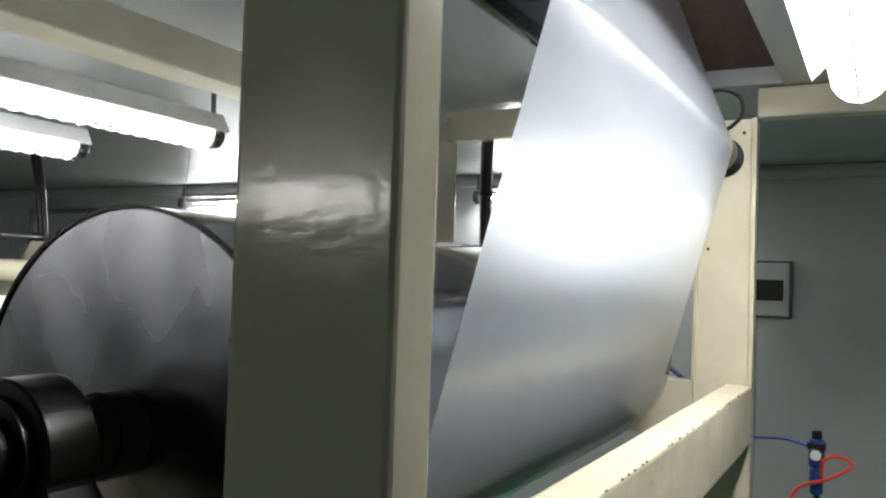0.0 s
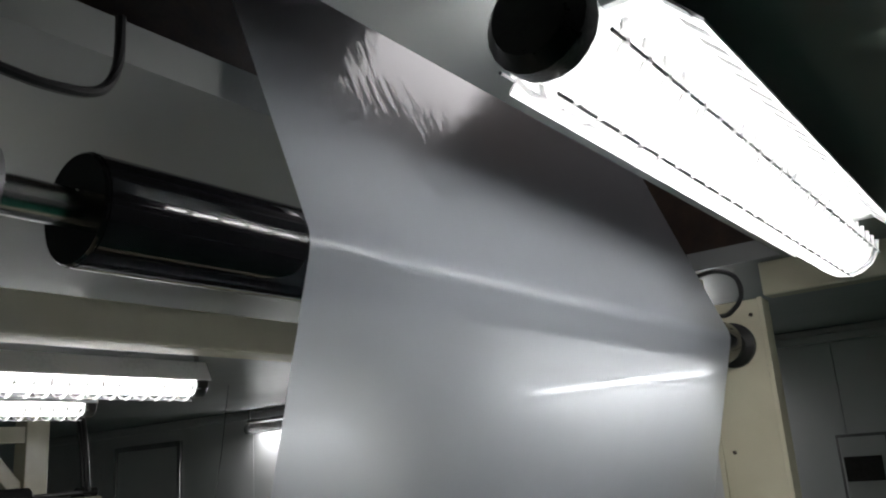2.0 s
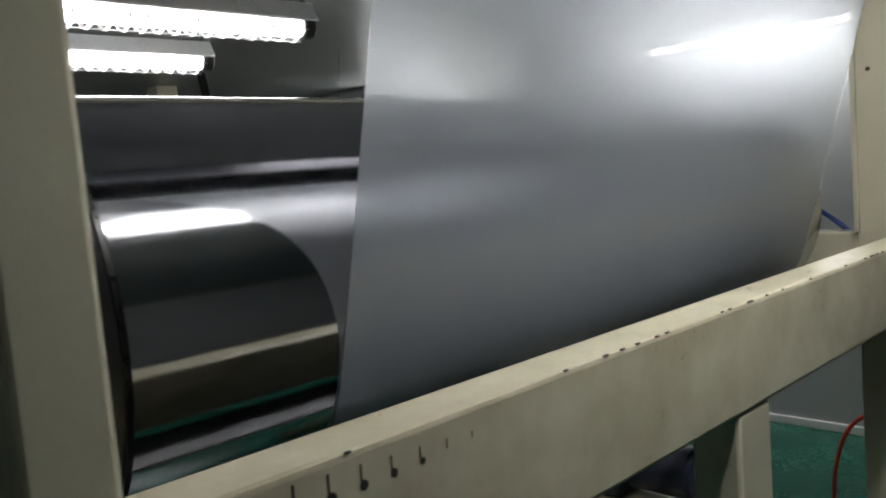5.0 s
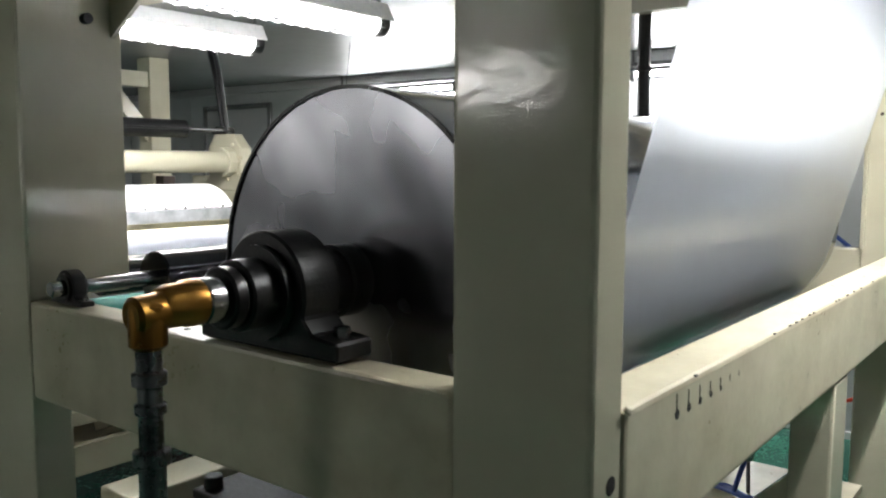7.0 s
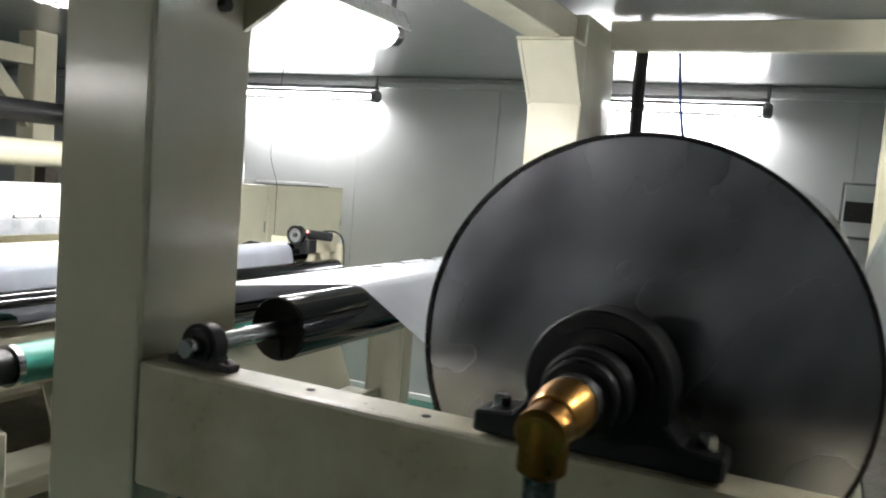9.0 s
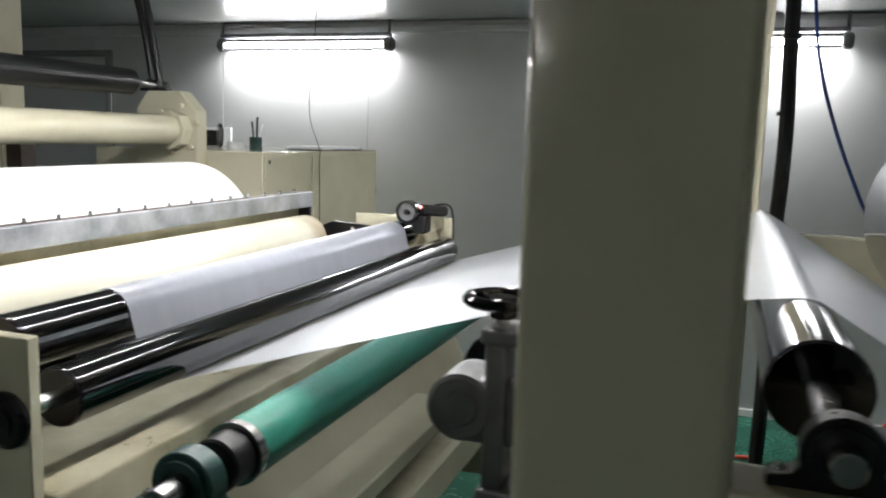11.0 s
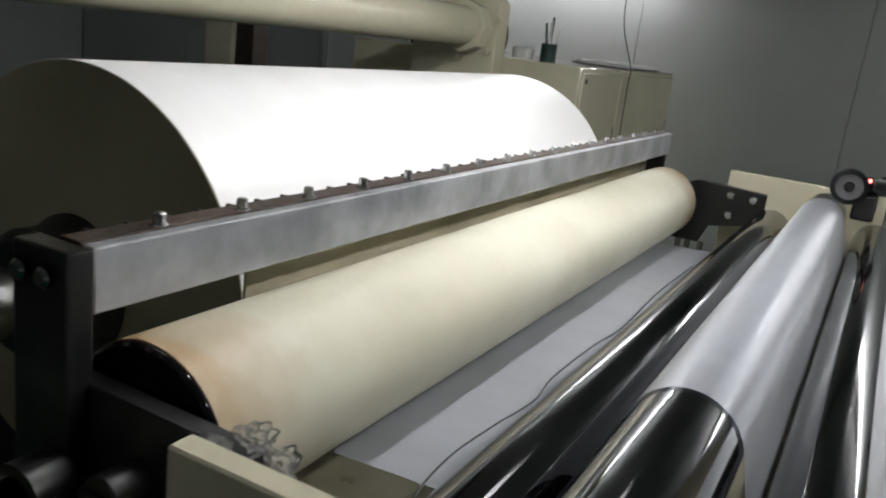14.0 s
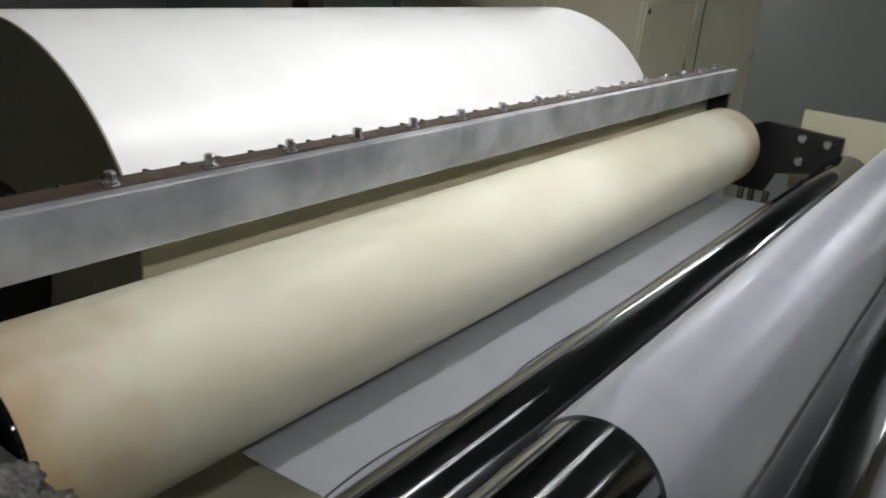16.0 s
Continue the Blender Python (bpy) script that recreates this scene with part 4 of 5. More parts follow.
part("strip", one_box(-3.315, -3.305, -1.6, 1.94, 1.775, 1.788, 0.002), IRON, piston)
part("rod_end", rod((-3.36, 1.94, 1.782), (-3.56, 2.34, 1.79), 0.014, 12), BLACK, piston)
part("hinge", rod((-3.565, 2.30, 1.79), (-3.565, 2.42, 1.79), 0.026, 18), BLACK, piston)
part("hinge_foot", one_box(-3.60, -3.46, 2.29, 2.335, 1.7655, 1.778, 0.003), BLACK, piston)
part("arm", pipe([(-3.58, 2.36, 1.79), (-3.64, 2.36, 2.1), (-3.72, 2.36, 2.345)], 0.016, 8), BLACK, piston)
part("arm", pipe([(-3.545, 2.36, 1.79), (-3.60, 2.36, 2.1), (-3.67, 2.36, 2.345)], 0.016, 8), BLACK, piston)

# ---- control cabinet with things on it ----
cab = thing("control_cabinet", (-3.3, 2.5, FLOOR_Z), "cream sheet-steel cabinet with a small round lock", "cabinet")
part("body", one_box(-3.9, -3.02, 2.35, 2.78, FLOOR_Z, 1.516, 0.006), CREAM, cab)
part("lock", rod((-3.0125, 2.39, 1.473), (-3.009, 2.39, 1.473), 0.009, 14), IRON, cab)
part("door", one_box(-3.0198, -3.012, 2.362, 2.768, 0.1, 1.499, 0.003), CREAM, cab)
for z in (0.4, 1.25):
    part("hinge", rod((-3.014, 2.765, z), (-3.014, 2.765, z + 0.06), 0.006, 10), STEEL, cab)
cab2 = thing("control_cabinet", (-3.3, 3.2, FLOOR_Z), "cream sheet-steel cabinet standing against the far wall", "cabinet")
part("body", one_box(-3.9, -3.024, 2.784, 3.58, FLOOR_Z, 1.514, 0.006), CREAM, cab2)
part("door", one_box(-3.0238, -3.016, 2.80, 3.565, 0.1, 1.496, 0.003), CREAM, cab2)
part("top", one_box(-3.9, -3.022, 2.786, 3.578, 1.5142, 1.5158, 0.0005, 1), CREAM, cab2)
for z in (0.4, 1.25):
    part("hinge", rod((-3.018, 3.56, z), (-3.018, 3.56, z + 0.06), 0.006, 10), STEEL, cab2)
CT = 1.516
cup = thing("pen_cup", (-3.30, 2.75, CT), "dark green plastic cup holding pens", "cup")
part("cup", sleeve((-3.30, 2.75, CT), (-3.30, 2.75, CT + 0.06), 0.026, 0.03, 20), GREEN_IRON, cup)
part("base", rod((-3.30, 2.75, CT), (-3.30, 2.75, CT + 0.004), 0.026, 20), GREEN_IRON, cup)
for k, (dx, dy) in enumerate(((0.012, 0.01), (-0.012, 0.004), (0.004, -0.012), (-0.004, 0.014))):
    part("pen", rod((-3.30 + dx * 0.5, 2.75 + dy * 0.5, CT + 0.005), (-3.30 + dx * 2.2, 2.75 + dy * 2.2, CT + 0.12 + 0.012 * k), 0.005, 8), BLACK if k % 2 else WHITE, cup)
dish = thing("plastic_tub", (-3.38, 2.70, CT), "small clear grey plastic tub", "tub")
part("tub", sleeve((-3.38, 2.70, CT), (-3.38, 2.70, CT + 0.035), 0.036, 0.04, 20), PAPER, dish)
plate_ = thing("clear_disc", (-3.50, 2.75, CT), "translucent round plastic disc standing on edge", "disc")
part("disc", rod((-3.505, 2.745, CT + 0.062), (-3.495, 2.755, CT + 0.062), 0.06, 32), CLEAR, plate_)
mouse = thing("black_bottle", (-3.64, 2.75, CT), "small black plastic bottle on the cabinet", "bottle")
part("bottle", lathe(bmesh.new(), [(0, 0), (0, 0.022), (0.05, 0.022), (0.065, 0.012), (0.085, 0.012), (0.085, 0)], (-3.64, 2.75, CT), (0, 0, 1), 18), RUBBER, mouse)
for k, (x, y, w, l, rz) in enumerate(((-3.18, 3.12, 0.10, 0.30, 8), (-3.20, 3.30, 0.13, 0.34, -5))):
    pad = thing("paper_stack", (x, y, 1.5165), "loose stack of white papers on a dark clipboard", "papers", "papers on the cabinet")
    m = Matrix.Rotation(radians(rz), 4, "Z")
    part("board", one_box(x - w, x + w, y - l / 2, y + l / 2, 1.5165, 1.521), NAVY if k else GREY_IRON, pad)
    part("papers", one_box(x - w * 0.92, x + w * 0.92, y - l * 0.46, y + l * 0.46, 1.521, 1.533, 0.001, 1), PAPER, pad)
    pad.rotation_euler = (0, 0, radians(rz))
wire = thing("ceiling_cord", (-3.0, 2.85, 1.9), "thin dark cord hanging down in front of the cabinet", "cord")
part("cord", pipe([(-3.07, 2.95, CEIL_Z), (-3.075, 2.9, 1.95), (-3.065, 2.85, 1.7), (-3.01, 2.85, 1.53), (-3.008, 2.85, 1.45), (-3.005, 2.85, 1.1)], 0.002, 6), CABLE, wire)

# ---- green roller and its stand ----
GX, GZ, GR = -1.83, 1.118, 0.0485
green = roller("green_roller", GX, GZ, GR, 0.30, 2.1, GREEN_RUBBER, "green rubber roller with steel end rings", 0.02, 0.10, 2.2, BLACK, -290)
part("end_ring", sleeve((GX, 0.288, GZ), (GX, 0.306, GZ), 0.04, GR + 0.002, 40), STEEL, green, "bright steel end ring")
part("end_hub", rod((GX, 0.235, GZ), (GX, 0.29, GZ), 0.042, 32), BLACK, green)
stand = thing("roller_stand", (-1.8, 1.2, FLOOR_Z), "cream steel roller stand with channel posts and a diagonal brace", "stand")
part("post", one_box(-1.925, -1.745, 2.20, 2.215, FLOOR_Z, 1.03, 0.003), CREAM, stand)
part("flange", one_box(-1.925, -1.912, 2.13, 2.199, FLOOR_Z, 1.03, 0.003), CREAM, stand)
part("flange", one_box(-1.758, -1.745, 2.13, 2.199, FLOOR_Z, 1.03, 0.003), CREAM, stand)
part("face_plate", one_box(-1.911, -1.759, 2.131, 2.1395, FLOOR_Z, 1.029, 0.002), CREAM, stand)
part("cross_plate", one_box(-1.911, -1.759, 2.14, 2.198, 0.93, 0.94, 0.002), CREAM, stand)
part("brace", slab([(2.13, 0.60), (2.13, 0.54), (1.55, FLOOR_Z), (1.50, FLOOR_Z), (1.50, FLOOR_Z + 0.03)], 0, -1.85, -1.80, 0.003), CREAM, stand)
part("board", one_box(-2.08, -1.88, 0.20, 1.62, 0.75, 0.80, 0.006), CREAM, stand, "glossy cream cross board below the green roller")
for y in (0.25, 1.5):
    part("board_leg", one_box(-2.01, -1.94, y, y + 0.07, 0.6805, 0.7505, 0.004), CREAM, stand)
part("near_post", one_box(-1.80, -1.725, 0.14, 0.22, FLOOR_Z, 1.0, 0.006), CREAM, stand)
part("foot_beam", one_box(-2.5, -1.925, 2.14, 2.2, 0.33, 0.45, 0.006), CREAM, stand)
part("bearing_plate", one_box(-1.915, -1.745, 0.145, 0.215, 1.0005, 1.0705, 0.004), GREEN_IRON, stand)
pillow_block(GX, 0.18, GZ, 0.5, GREEN_IRON, "green cast-iron pillow block holding the green roller", "green bearings")
pillow_block(GX, 2.16, GZ, 0.6, GREEN_IRON, "green cast-iron pillow block holding the green roller", "green bearings")

# ---- things on and behind the machine ----
outlet = thing("wall_switch_box", (0.02, WALL_Y, 1.6), "grey wall cabinet with a dark recessed window", "switch box")
part("frame", one_box(-0.10, 0.145, WALL_Y - 0.03, WALL_Y - 0.001, 1.47, 1.80, 0.006), GREY_IRON, outlet)
part("door", one_box(-0.085, 0.13, WALL_Y - 0.036, WALL_Y - 0.030, 1.485, 1.785, 0.003), PANEL, outlet)
part("window", one_box(-0.075, 0.10, WALL_Y - 0.0385, WALL_Y - 0.036, 1.57, 1.69, 0.001, 1), DARK, outlet, "dark recessed window")

flange = thing("flange_bearing", (TX, 0.09, TZ), "grey cast flange bearing of the top roller on the post", "bearing")
part("flange", lathe(bmesh.new(), [(0, 0), (0, 0.075), (0.012, 0.075), (0.016, 0.055), (0.04, 0.048), (0.045, 0.03), (0.045, 0)], (TX, 0.081, TZ), (0, 1, 0), 32), GREY_IRON, flange)
for k in range(4):
    ang = radians(45 + 90 * k)
    part("bolt", hexbolt(TX + 0.058 * math.cos(ang), 0.093, TZ + 0.058 * math.sin(ang), (0, 1, 0), 0.008, 0.009), STEEL, flange)
far_flange = thing("flange_bearing", (TX, 2.37, TZ), "black cast flange bearing of the top roller on the post", "bearing")
part("flange", lathe(bmesh.new(), [(0, 0), (0, 0.07), (0.015, 0.07), (0.03, 0.045), (0.045, 0.04), (0.045, 0)], (TX, 2.379, TZ), (0, -1, 0), 28), IRON, far_flange)


def cable(name, points, r, mat, label, category="cable"):
    t = thing(name, points[0], label, category)
    part("cord", pipe(points, r, 8), mat, t)
    return t


cable("cable_loop", [(0.10, 0.081, 2.235), (0.10, 0.12, 2.225), (0.10, 0.18, 2.222), (0.095, 0.235, 2.235), (0.09, 0.262, 2.275), (0.09, 0.265, CEIL_Z - 0.001)], 0.0065, CABLE, "black cable looping from the post to the ceiling")
cable("hose_loop", [(0.03, 2.33, 2.32), (0.10, 2.30, 2.32), (0.155, 2.30, 2.29), (0.16, 2.31, 2.23), (0.11, 2.34, 2.19), (0.06, 2.375, 2.19)], 0.0075, CABLE, "black hose loop at the top of the far post", "hose")
cable("cable_bundle", [(-0.945, 2.62, CEIL_Z), (-0.95, 2.62, 2.1), (-0.94, 2.61, 1.6), (-0.955, 2.62, 1.1), (-0.945, 2.62, 0.7), (-0.95, 2.62, 0.3), (-0.96, 2.63, FLOOR_Z + 0.005)], 0.028, CABLE, "thick black wrapped cable bundle hanging from the ceiling")
for z, hz_ in ((2.0, 0.02), (1.72, 0.015), (1.3, 0.02), (0.9, 0.015)):
    tie = thing("cable_tie", (-0.946, 2.617, z), "black tape band round the cable bundle", "tape")
    part("band", sleeve((-0.946, 2.617, z), (-0.946, 2.617, z + hz_), 0.02, 0.033, 16), BLACK, tie)
cable("blue_cable", [(-0.86, 2.98, CEIL_Z), (-0.82, 2.98, 2.0), (-0.74, 2.95, 1.7), (-0.62, 2.85, 1.38), (-0.54, 2.75, 1.22), (-0.50, 2.7, 1.05)], 0.0075, BLUE_HOSE, "thin dark blue air hose hanging from the ceiling", "hose")
cable("blue_hose", [(-0.545, 2.55, 1.20), (-0.54, 2.54, 1.33), (-0.46, 2.52, 1.40), (-0.36, 2.50, 1.425), (-0.2, 2.5, 1.39), (0.0, 2.48, 1.25)], 0.008, BLUE_HOSE, "dark blue air hose curving over the far rail", "hose")
cable("red_hose", [(-2.25, 3.95, FLOOR_Z + 0.01), (-2.1, 3.80, FLOOR_Z + 0.01), (-1.9, 3.72, FLOOR_Z + 0.01), (-1.72, 3.66, FLOOR_Z + 0.01), (-1.5, 3.60, FLOOR_Z + 0.01), (-1.2, 3.62, FLOOR_Z + 0.01), (-0.9, 3.7, FLOOR_Z + 0.01)], 0.009, RED, "bright red air hose lying on the floor", "hose")
cable("red_hose", [(0.55, 3.28, 0.46), (0.2, 3.3, 0.55), (-0.05, 3.3, 0.54), (-0.2, 3.3, 0.50), (-0.35, 3.3, 0.40), (-0.42, 3.3, 0.22), (-0.44, 3.3, FLOOR_Z + 0.01)], 0.009, RED, "bright red air hose arching down to the floor", "hose")
cable("floor_cable", [(-1.78, 3.1, FLOOR_Z + 0.015), (-1.66, 2.95, FLOOR_Z + 0.015), (-1.5, 2.86, FLOOR_Z + 0.015), (-1.2, 2.84, FLOOR_Z + 0.015), (-1.0, 2.95, FLOOR_Z + 0.015)], 0.018, CABLE, "thick black cable curving on the green floor")
cable("thin_cable", [(-1.74, 3.3, FLOOR_Z + 0.008), (-1.6, 3.22, FLOOR_Z + 0.008), (-1.45, 3.25, FLOOR_Z + 0.008), (-1.2, 3.2, FLOOR_Z + 0.008)], 0.005, CABLE, "thin black cable lying on the floor")
cable("grey_cable", [(0.0, 2.52, 1.05), (0.03, 2.52, 0.75), (0.06, 2.52, 0.45), (0.10, 2.54, 0.15), (0.16, 2.55, FLOOR_Z + 0.012)], 0.011, GREY_IRON, "grey cable hanging behind the far post")


def electric_motor(x0, x1, y, z, r, mat, label):
    t = thing("electric_motor", ((x0 + x1) / 2, y, z - r - 0.02), label, "motor")
    part("housing", rod((x0, y, z), (x1, y, z), r, 32, 0.012), mat, t)
    for k in range(14):
        ang = radians(-20 + 220 * k / 13)
        c, s = math.cos(ang), math.sin(ang)
        rib = part("cooling_fin", one_box(x0 + 0.03, x1 - 0.03, -0.003, 0.003, r - 0.004, r + 0.008), mat, None)
        rib.parent = t
        rib.matrix_local = Matrix.Translation(Vector((0, y, z)) - Vector(t.location)) @ Matrix.Rotation(math.pi / 2 - ang, 4, "X") 
    part("fan_cover", rod((x1 - 0.001, y, z), (x1 + 0.05, y, z), r * 0.98, 32, 0.02), mat, t)
    part("terminal_box", one_box((x0 + x1) / 2 - 0.04, (x0 + x1) / 2 + 0.04, y - 0.035, y + 0.035, z + r - 0.01, z + r + 0.05, 0.006), mat, t)
    part("shaft", rod((x0 - 0.06, y, z), (x0 + 0.001, y, z), r * 0.2, 14), STEEL, t)
    for dx in (0.06, x1 - x0 - 0.06):
        part("foot", one_box(x0 + dx - 0.02, x0 + dx + 0.02, y - r, y + r, z - r - 0.02, z - r * 0.75, 0.004), mat, t)
    return t


electric_motor(-1.53, -1.27, 3.05, 0.155, 0.165, NAVY, "dark navy cast electric motor standing on the floor")
drive = thing("gear_motor", (-0.6, 1.9, 0.55), "dark navy gear motor on the cross shelf under the drum", "motor")
part("gearbox", one_box(-0.77, -0.52, 1.83, 2.03, 0.545, 0.74, 0.015), NAVY, drive)
part("motor", rod((-0.52, 1.93, 0.64), (-0.30, 1.93, 0.64), 0.08, 28, 0.012), NAVY, drive)
part("cover", one_box(-0.76, -0.53, 1.84, 2.02, 0.739, 0.755, 0.004), BLACK, drive)
part("plug", rod((-0.70, 1.90, 0.754), (-0.70, 1.90, 0.775), 0.016, 12), STEEL, drive)
part("lead", pipe([(-0.58, 1.95, 0.75), (-0.56, 1.97, 0.82), (-0.5, 2.02, 0.85), (-0.42, 2.1, 0.8)], 0.007, 8), CABLE, drive)
shelf_plate = part("cross_shelf", one_box(-1.159, 0.099, 1.62, 2.10, 0.52, 0.545, 0.003), CREAM_WORN, frame_a, "worn cream shelf under the drum")

pit = thing("drip_tank", (-0.2, 1.35, FLOOR_Z), "open black sheet-steel tank under the drum", "tank")
for a_ in ((-0.45, -0.442, 0.75, 1.58), (-0.045, -0.037, 0.75, 1.58)):
    part("side", one_box(a_[0], a_[1], a_[2], a_[3], FLOOR_Z, 0.56), BLACK, pit)
for a_ in ((0.75, 0.758), (1.572, 1.58)):
    part("end", one_box(-0.4415, -0.0455, a_[0], a_[1], FLOOR_Z, 0.56), BLACK, pit)
part("bottom", one_box(-0.44, -0.046, 0.76, 1.57, FLOOR_Z, FLOOR_Z + 0.01), BLACK, pit)
tangle = thing("blue_hoses", (-0.2, 1.75, 0.545), "tangle of bright blue air hoses on the shelf under the drum", "hose")
for k in range(3):
    dy, dz = 0.02 * k, 0.004 * k
    part("hose", pipe([(-0.42, 1.78 + dy, 0.553 + dz), (-0.32, 1.765 - dy, 0.556 + dz), (-0.24, 1.74 + dy, 0.562), (-0.16, 1.72, 0.558 + dz), (-0.09, 1.70 + dy, 0.553), (0.0, 1.66 + dy, 0.553)], 0.0065, 8), BLUE_HOSE, tangle)
part("riser", pipe([(-0.20, 1.73, 0.56), (-0.19, 1.76, 0.62), (-0.175, 1.78, 0.68)], 0.008, 8), BLUE_HOSE, tangle)
valve = thing("ball_valve", (-0.175, 1.78, 0.545), "small grey metal valve with hose ends", "valve")
part("body", rod((-0.175, 1.78, 0.66), (-0.175, 1.78, 0.72), 0.02, 14), STEEL, valve)
part("stem", rod((-0.175, 1.80, 0.546), (-0.175, 1.785, 0.67), 0.006, 10), GREY_IRON, valve)

# drip bar under the drum
drip = thing("drip_bar", (0.03, 1.2, 1.06), "dark steel drip bar under the drum beside the rail", "bar")
part("bar", one_box(-0.02, 0.10, 0.09, 2.375, 1.075, 1.09, 0.003), IRON, drip)
part("scraper", rod((-0.10, 0.35, 1.105), (-0.10, 2.30, 1.105), 0.016, 18), IRON, drip)

# air filter and gauge at the far side
reg = thing("air_regulator", (0.37, 3.0, 0.8), "blue air filter regulator with a round gauge", "regulator")
part("body", rod((0.37, 3.0, 0.93), (0.37, 3.0, 1.04), 0.03, 20), BLUE, reg)
part("bowl", rod((0.37, 3.0, 0.82), (0.37, 3.0, 0.93), 0.026, 20, 0.008), BLUE_HOSE, reg)
part("knob", rod((0.37, 3.0, 1.04), (0.37, 3.0, 1.075), 0.02, 16), BLACK, reg)
gauge = part("gauge", rod((0.37, 2.965, 0.985), (0.37, 2.945, 0.985), 0.026, 24), BLACK, reg, "black rimmed pressure gauge")
part("dial", rod((0.37, 2.9455, 0.985), (0.37, 2.9435, 0.985), 0.021, 24), PAPER, gauge)
part("stand", rod((0.37, 3.04, FLOOR_Z), (0.37, 3.04, 0.98), 0.012, 12), IRON, reg)
part("cap", one_box(0.335, 0.405, 2.97, 3.03, 1.0, 1.03, 0.006), BLACK, reg)
part("blue_hose", pipe([(0.345, 2.99, 1.01), (0.25, 2.99, 1.03), (0.12, 2.98, 1.025), (-0.05, 2.97, 1.04)], 0.006, 8), BLUE_HOSE, reg)
part("red_hose", pipe([(0.39, 2.98, 0.90), (0.40, 2.95, 0.97), (0.45, 2.95, 0.99), (0.50, 2.96, 0.96), (0.42, 2.95, 0.90), (0.30, 2.96, 0.84), (0.26, 3.0, 0.7)], 0.007, 8), RED, reg)
part("bracket", one_box(0.355, 0.385, 3.0, 3.05, 0.95, 0.975, 0.003), GREY_IRON, reg)

# ---- far station seen through the frame ----
far = thing("far_frame", (-4.78, 2.6, FLOOR_Z), "cream steel frame of the next station with a braced top beam", "frame")
part("post", one_box(-4.86, -4.70, 2.58, 2.74, FLOOR_Z, CEIL_Z, 0.008), CREAM, far)
part("top_beam", one_box(-4.83, -4.71, -2.2, 2.579, 2.13, 2.24, 0.008), CREAM, far)
part("brace", slab([(2.22, 2.131), (2.36, 2.131), (2.581, 1.88), (2.581, 1.74)], 0, -4.81, -4.74, 0.004), CREAM, far)
part("post", one_box(-4.86, -4.70, -2.36, -2.201, FLOOR_Z, CEIL_Z, 0.008), CREAM, far)
strip = thing("cable_duct", (-4.64, 2.62, FLOOR_Z), "dark brown upright cable duct beside the cream post", "duct")
part("duct", one_box(-4.698, -4.60, 2.60, 2.70, FLOOR_Z, 1.5, 0.004), BROWN, strip)
panel_door = setting("door_1", one_box(-6.55, -5.60, WALL_Y - 0.012, WALL_Y - 0.0005, FLOOR_Z, 2.12, 0.003), PANEL, "plain grey clean-room door in the panel wall", "door")
for a_ in ((-6.60, -6.552, FLOOR_Z, 2.17), (-5.598, -5.55, FLOOR_Z, 2.17), (-6.551, -5.599, 2.122, 2.17)):
    part("door_frame", one_box(a_[0], a_[1], WALL_Y - 0.03, WALL_Y - 0.0005, a_[2], a_[3], 0.003), STEEL, panel_door)
part("door_handle", rod((-5.70, WALL_Y - 0.06, 1.0), (-5.70, WALL_Y - 0.06, 1.14), 0.01, 12), STEEL, panel_door)

sign = thing("notice_board", (-4.4, 4.415, 1.4), "small dark notice with a red mark and pale bars", "sign")
part("board", one_box(-4.92, -4.52, WALL_Y - 0.014, WALL_Y - 0.0005, 1.36, 1.62, 0.002), PAPER, sign)
part("field", one_box(-4.90, -4.62, WALL_Y - 0.017, WALL_Y - 0.0145, 1.42, 1.60, 0.001, 1), BLACK, sign)
part("mark", one_box(-4.86, -4.70, WALL_Y - 0.0195, WALL_Y - 0.0172, 1.55, 1.58, 0.0005, 1), BROWN, sign)

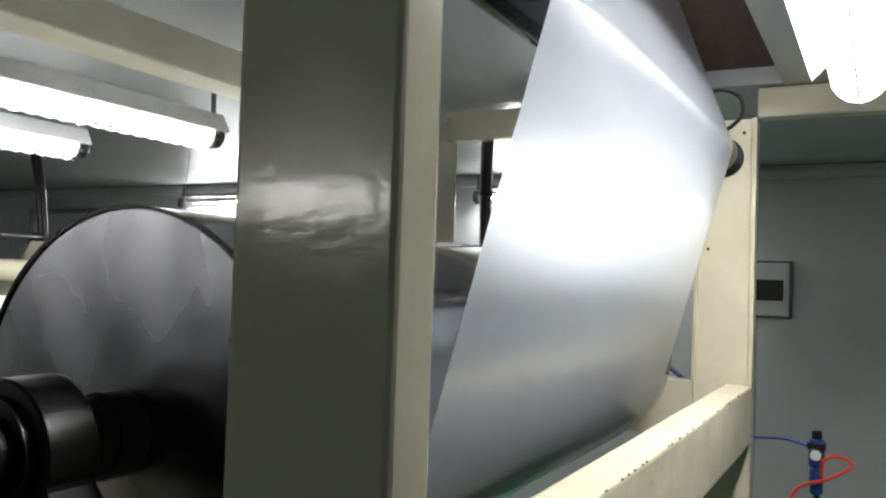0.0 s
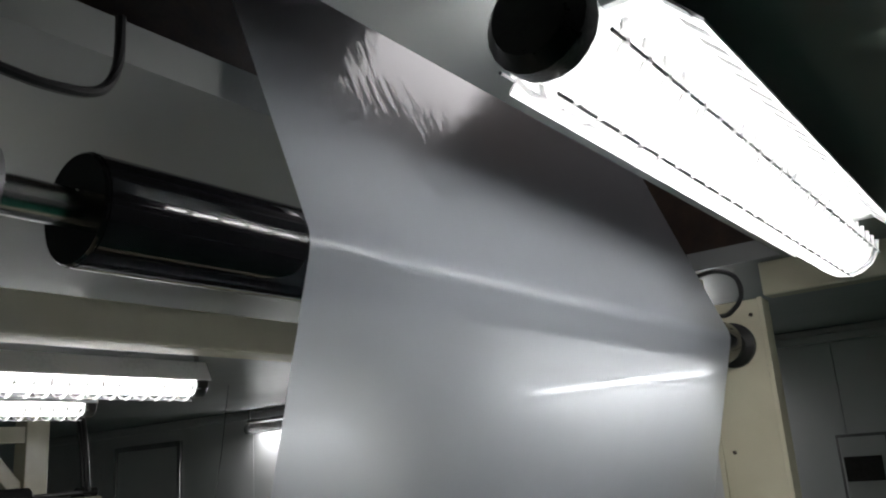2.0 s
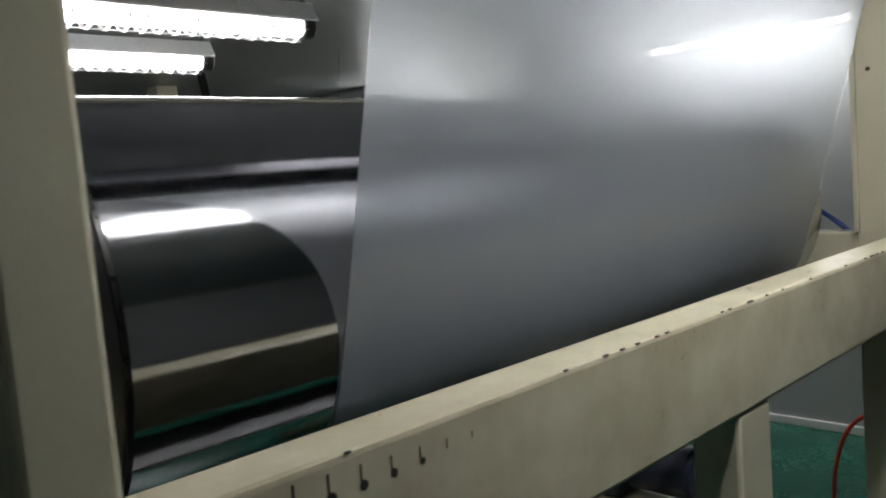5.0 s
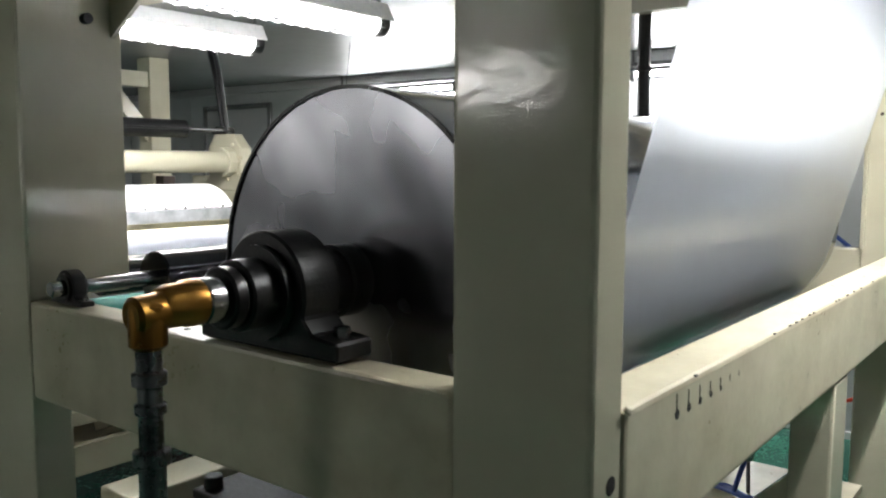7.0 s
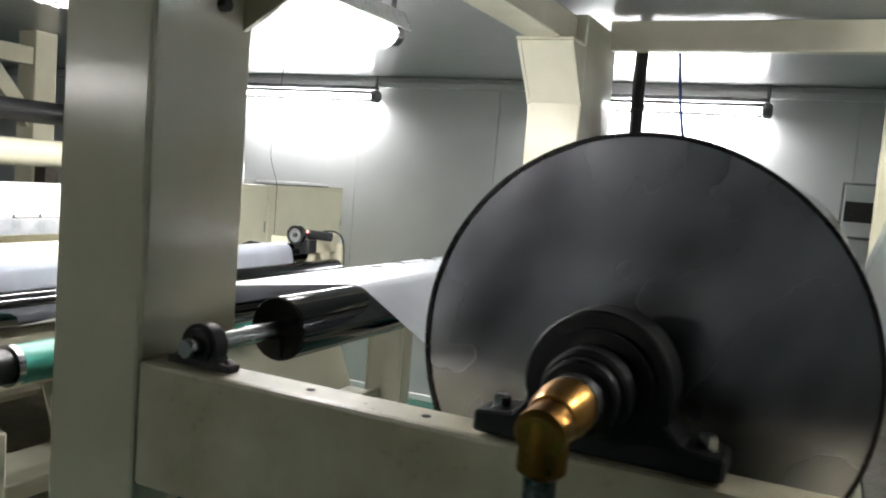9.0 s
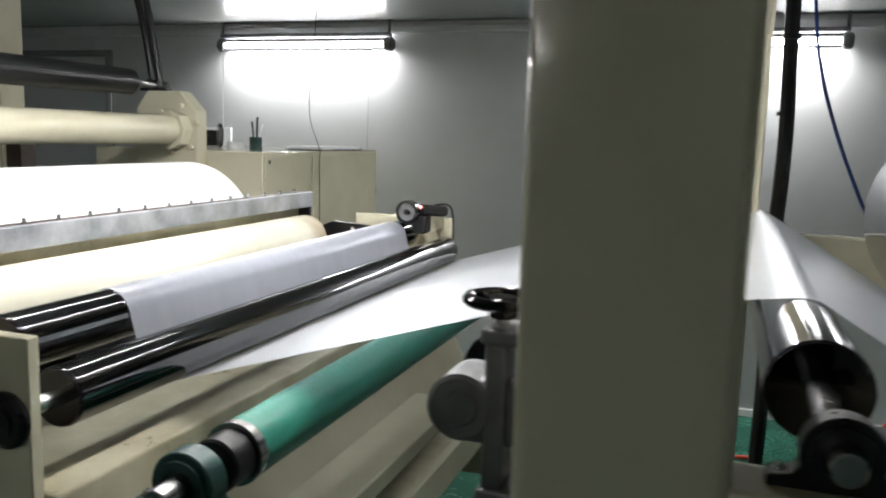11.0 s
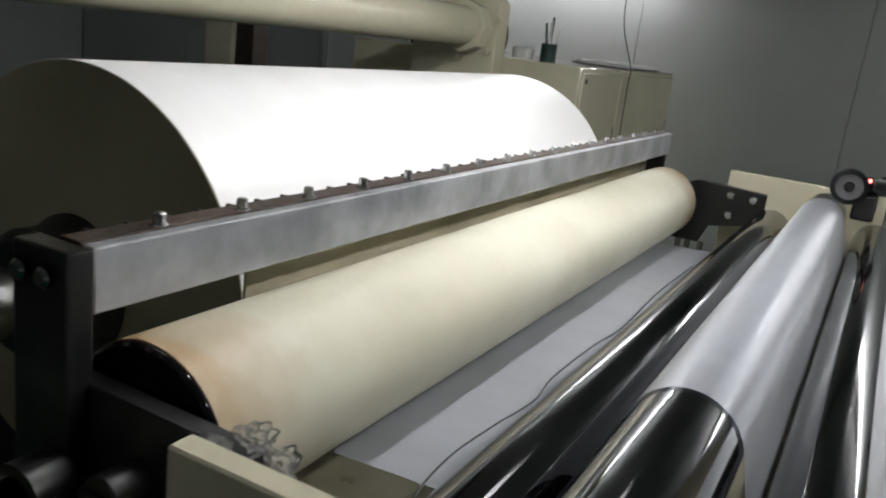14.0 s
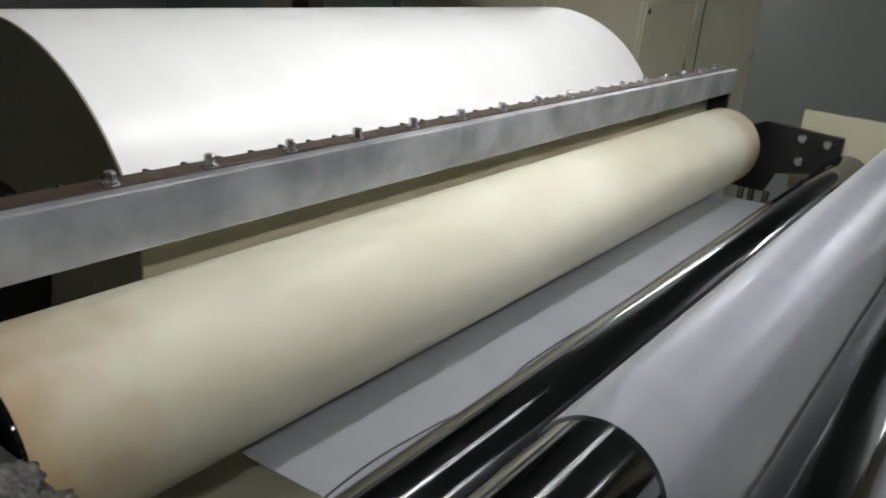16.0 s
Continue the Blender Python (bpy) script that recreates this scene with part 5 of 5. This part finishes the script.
# loose screws and small marks on the machine
for x, y in ((-0.82, 0.045), (-0.62, 0.04)):
    part("tapped_hole", rod((x, y, RAIL), (x, y, RAIL + 0.0008), 0.007, 14), DARK, frame_a)
for x, z in ((-1.06, 2.22), (-1.06, 2.265)):
    part("beam_bolt", hexbolt(x, 2.379, z, (0, -1, 0), 0.006, 0.006), CREAM_WORN, frame_a)
coving = setting("trim_coving", one_box(X0, X1, WALL_Y - 0.035, WALL_Y - 0.0008, CEIL_Z - 0.035, CEIL_Z - 0.0005, 0.012), PANEL, "grey aluminium coving between wall and ceiling", "trim")
trunk = setting("trim_trunking", one_box(X0, X1, WALL_Y - 0.06, WALL_Y - 0.0007, 2.27, CEIL_Z - 0.036, 0.004), PANEL, "grey metal cable trunking along the top of the far wall", "trunking")
skirt = setting("baseboard", one_box(X0, X1, WALL_Y - 0.018, WALL_Y - 0.0006, FLOOR_Z + 0.0002, FLOOR_Z + 0.05, 0.006), WHITE, "pale skirting strip along the far wall", "skirting")

pump = thing("pump_unit", (-0.82, 0.42, FLOOR_Z), "black pump box standing under the drum rail", "pump")
part("case", one_box(-0.96, -0.68, 0.28, 0.62, FLOOR_Z, 0.82, 0.01), BLACK, pump)
part("lid", one_box(-0.965, -0.675, 0.275, 0.625, 0.82, 0.845, 0.006), IRON, pump)
part("filler_cap", rod((-0.93, 0.31, 0.845), (-0.93, 0.31, 0.875), 0.022, 16), BLACK, pump)

cable("blue_hose", [(-1.70, 2.9, 0.95), (-1.62, 2.9, 0.78), (-1.60, 2.9, 0.62), (-1.66, 2.9, 0.48), (-1.78, 2.92, 0.42), (-1.88, 2.95, 0.2), (-1.9, 2.96, FLOOR_Z + 0.008)], 0.006, BLUE_HOSE, "blue air hose hanging behind the roller stand", "hose")

# ---- movement ----


def motions():
    """The drum, the rollers and the roll turn about their own shafts."""
    for ob, rate in SPINS:
        x, y, z = ob.location
        step = min(0.5, 60.0 / abs(rate))
        n = math.ceil(16.0 / step)
        walk(ob, [(16.0 * k / n, pose(x, y, z, 0, rate * 16.0 * k / n, 0)) for k in range(n + 1)])


motions()
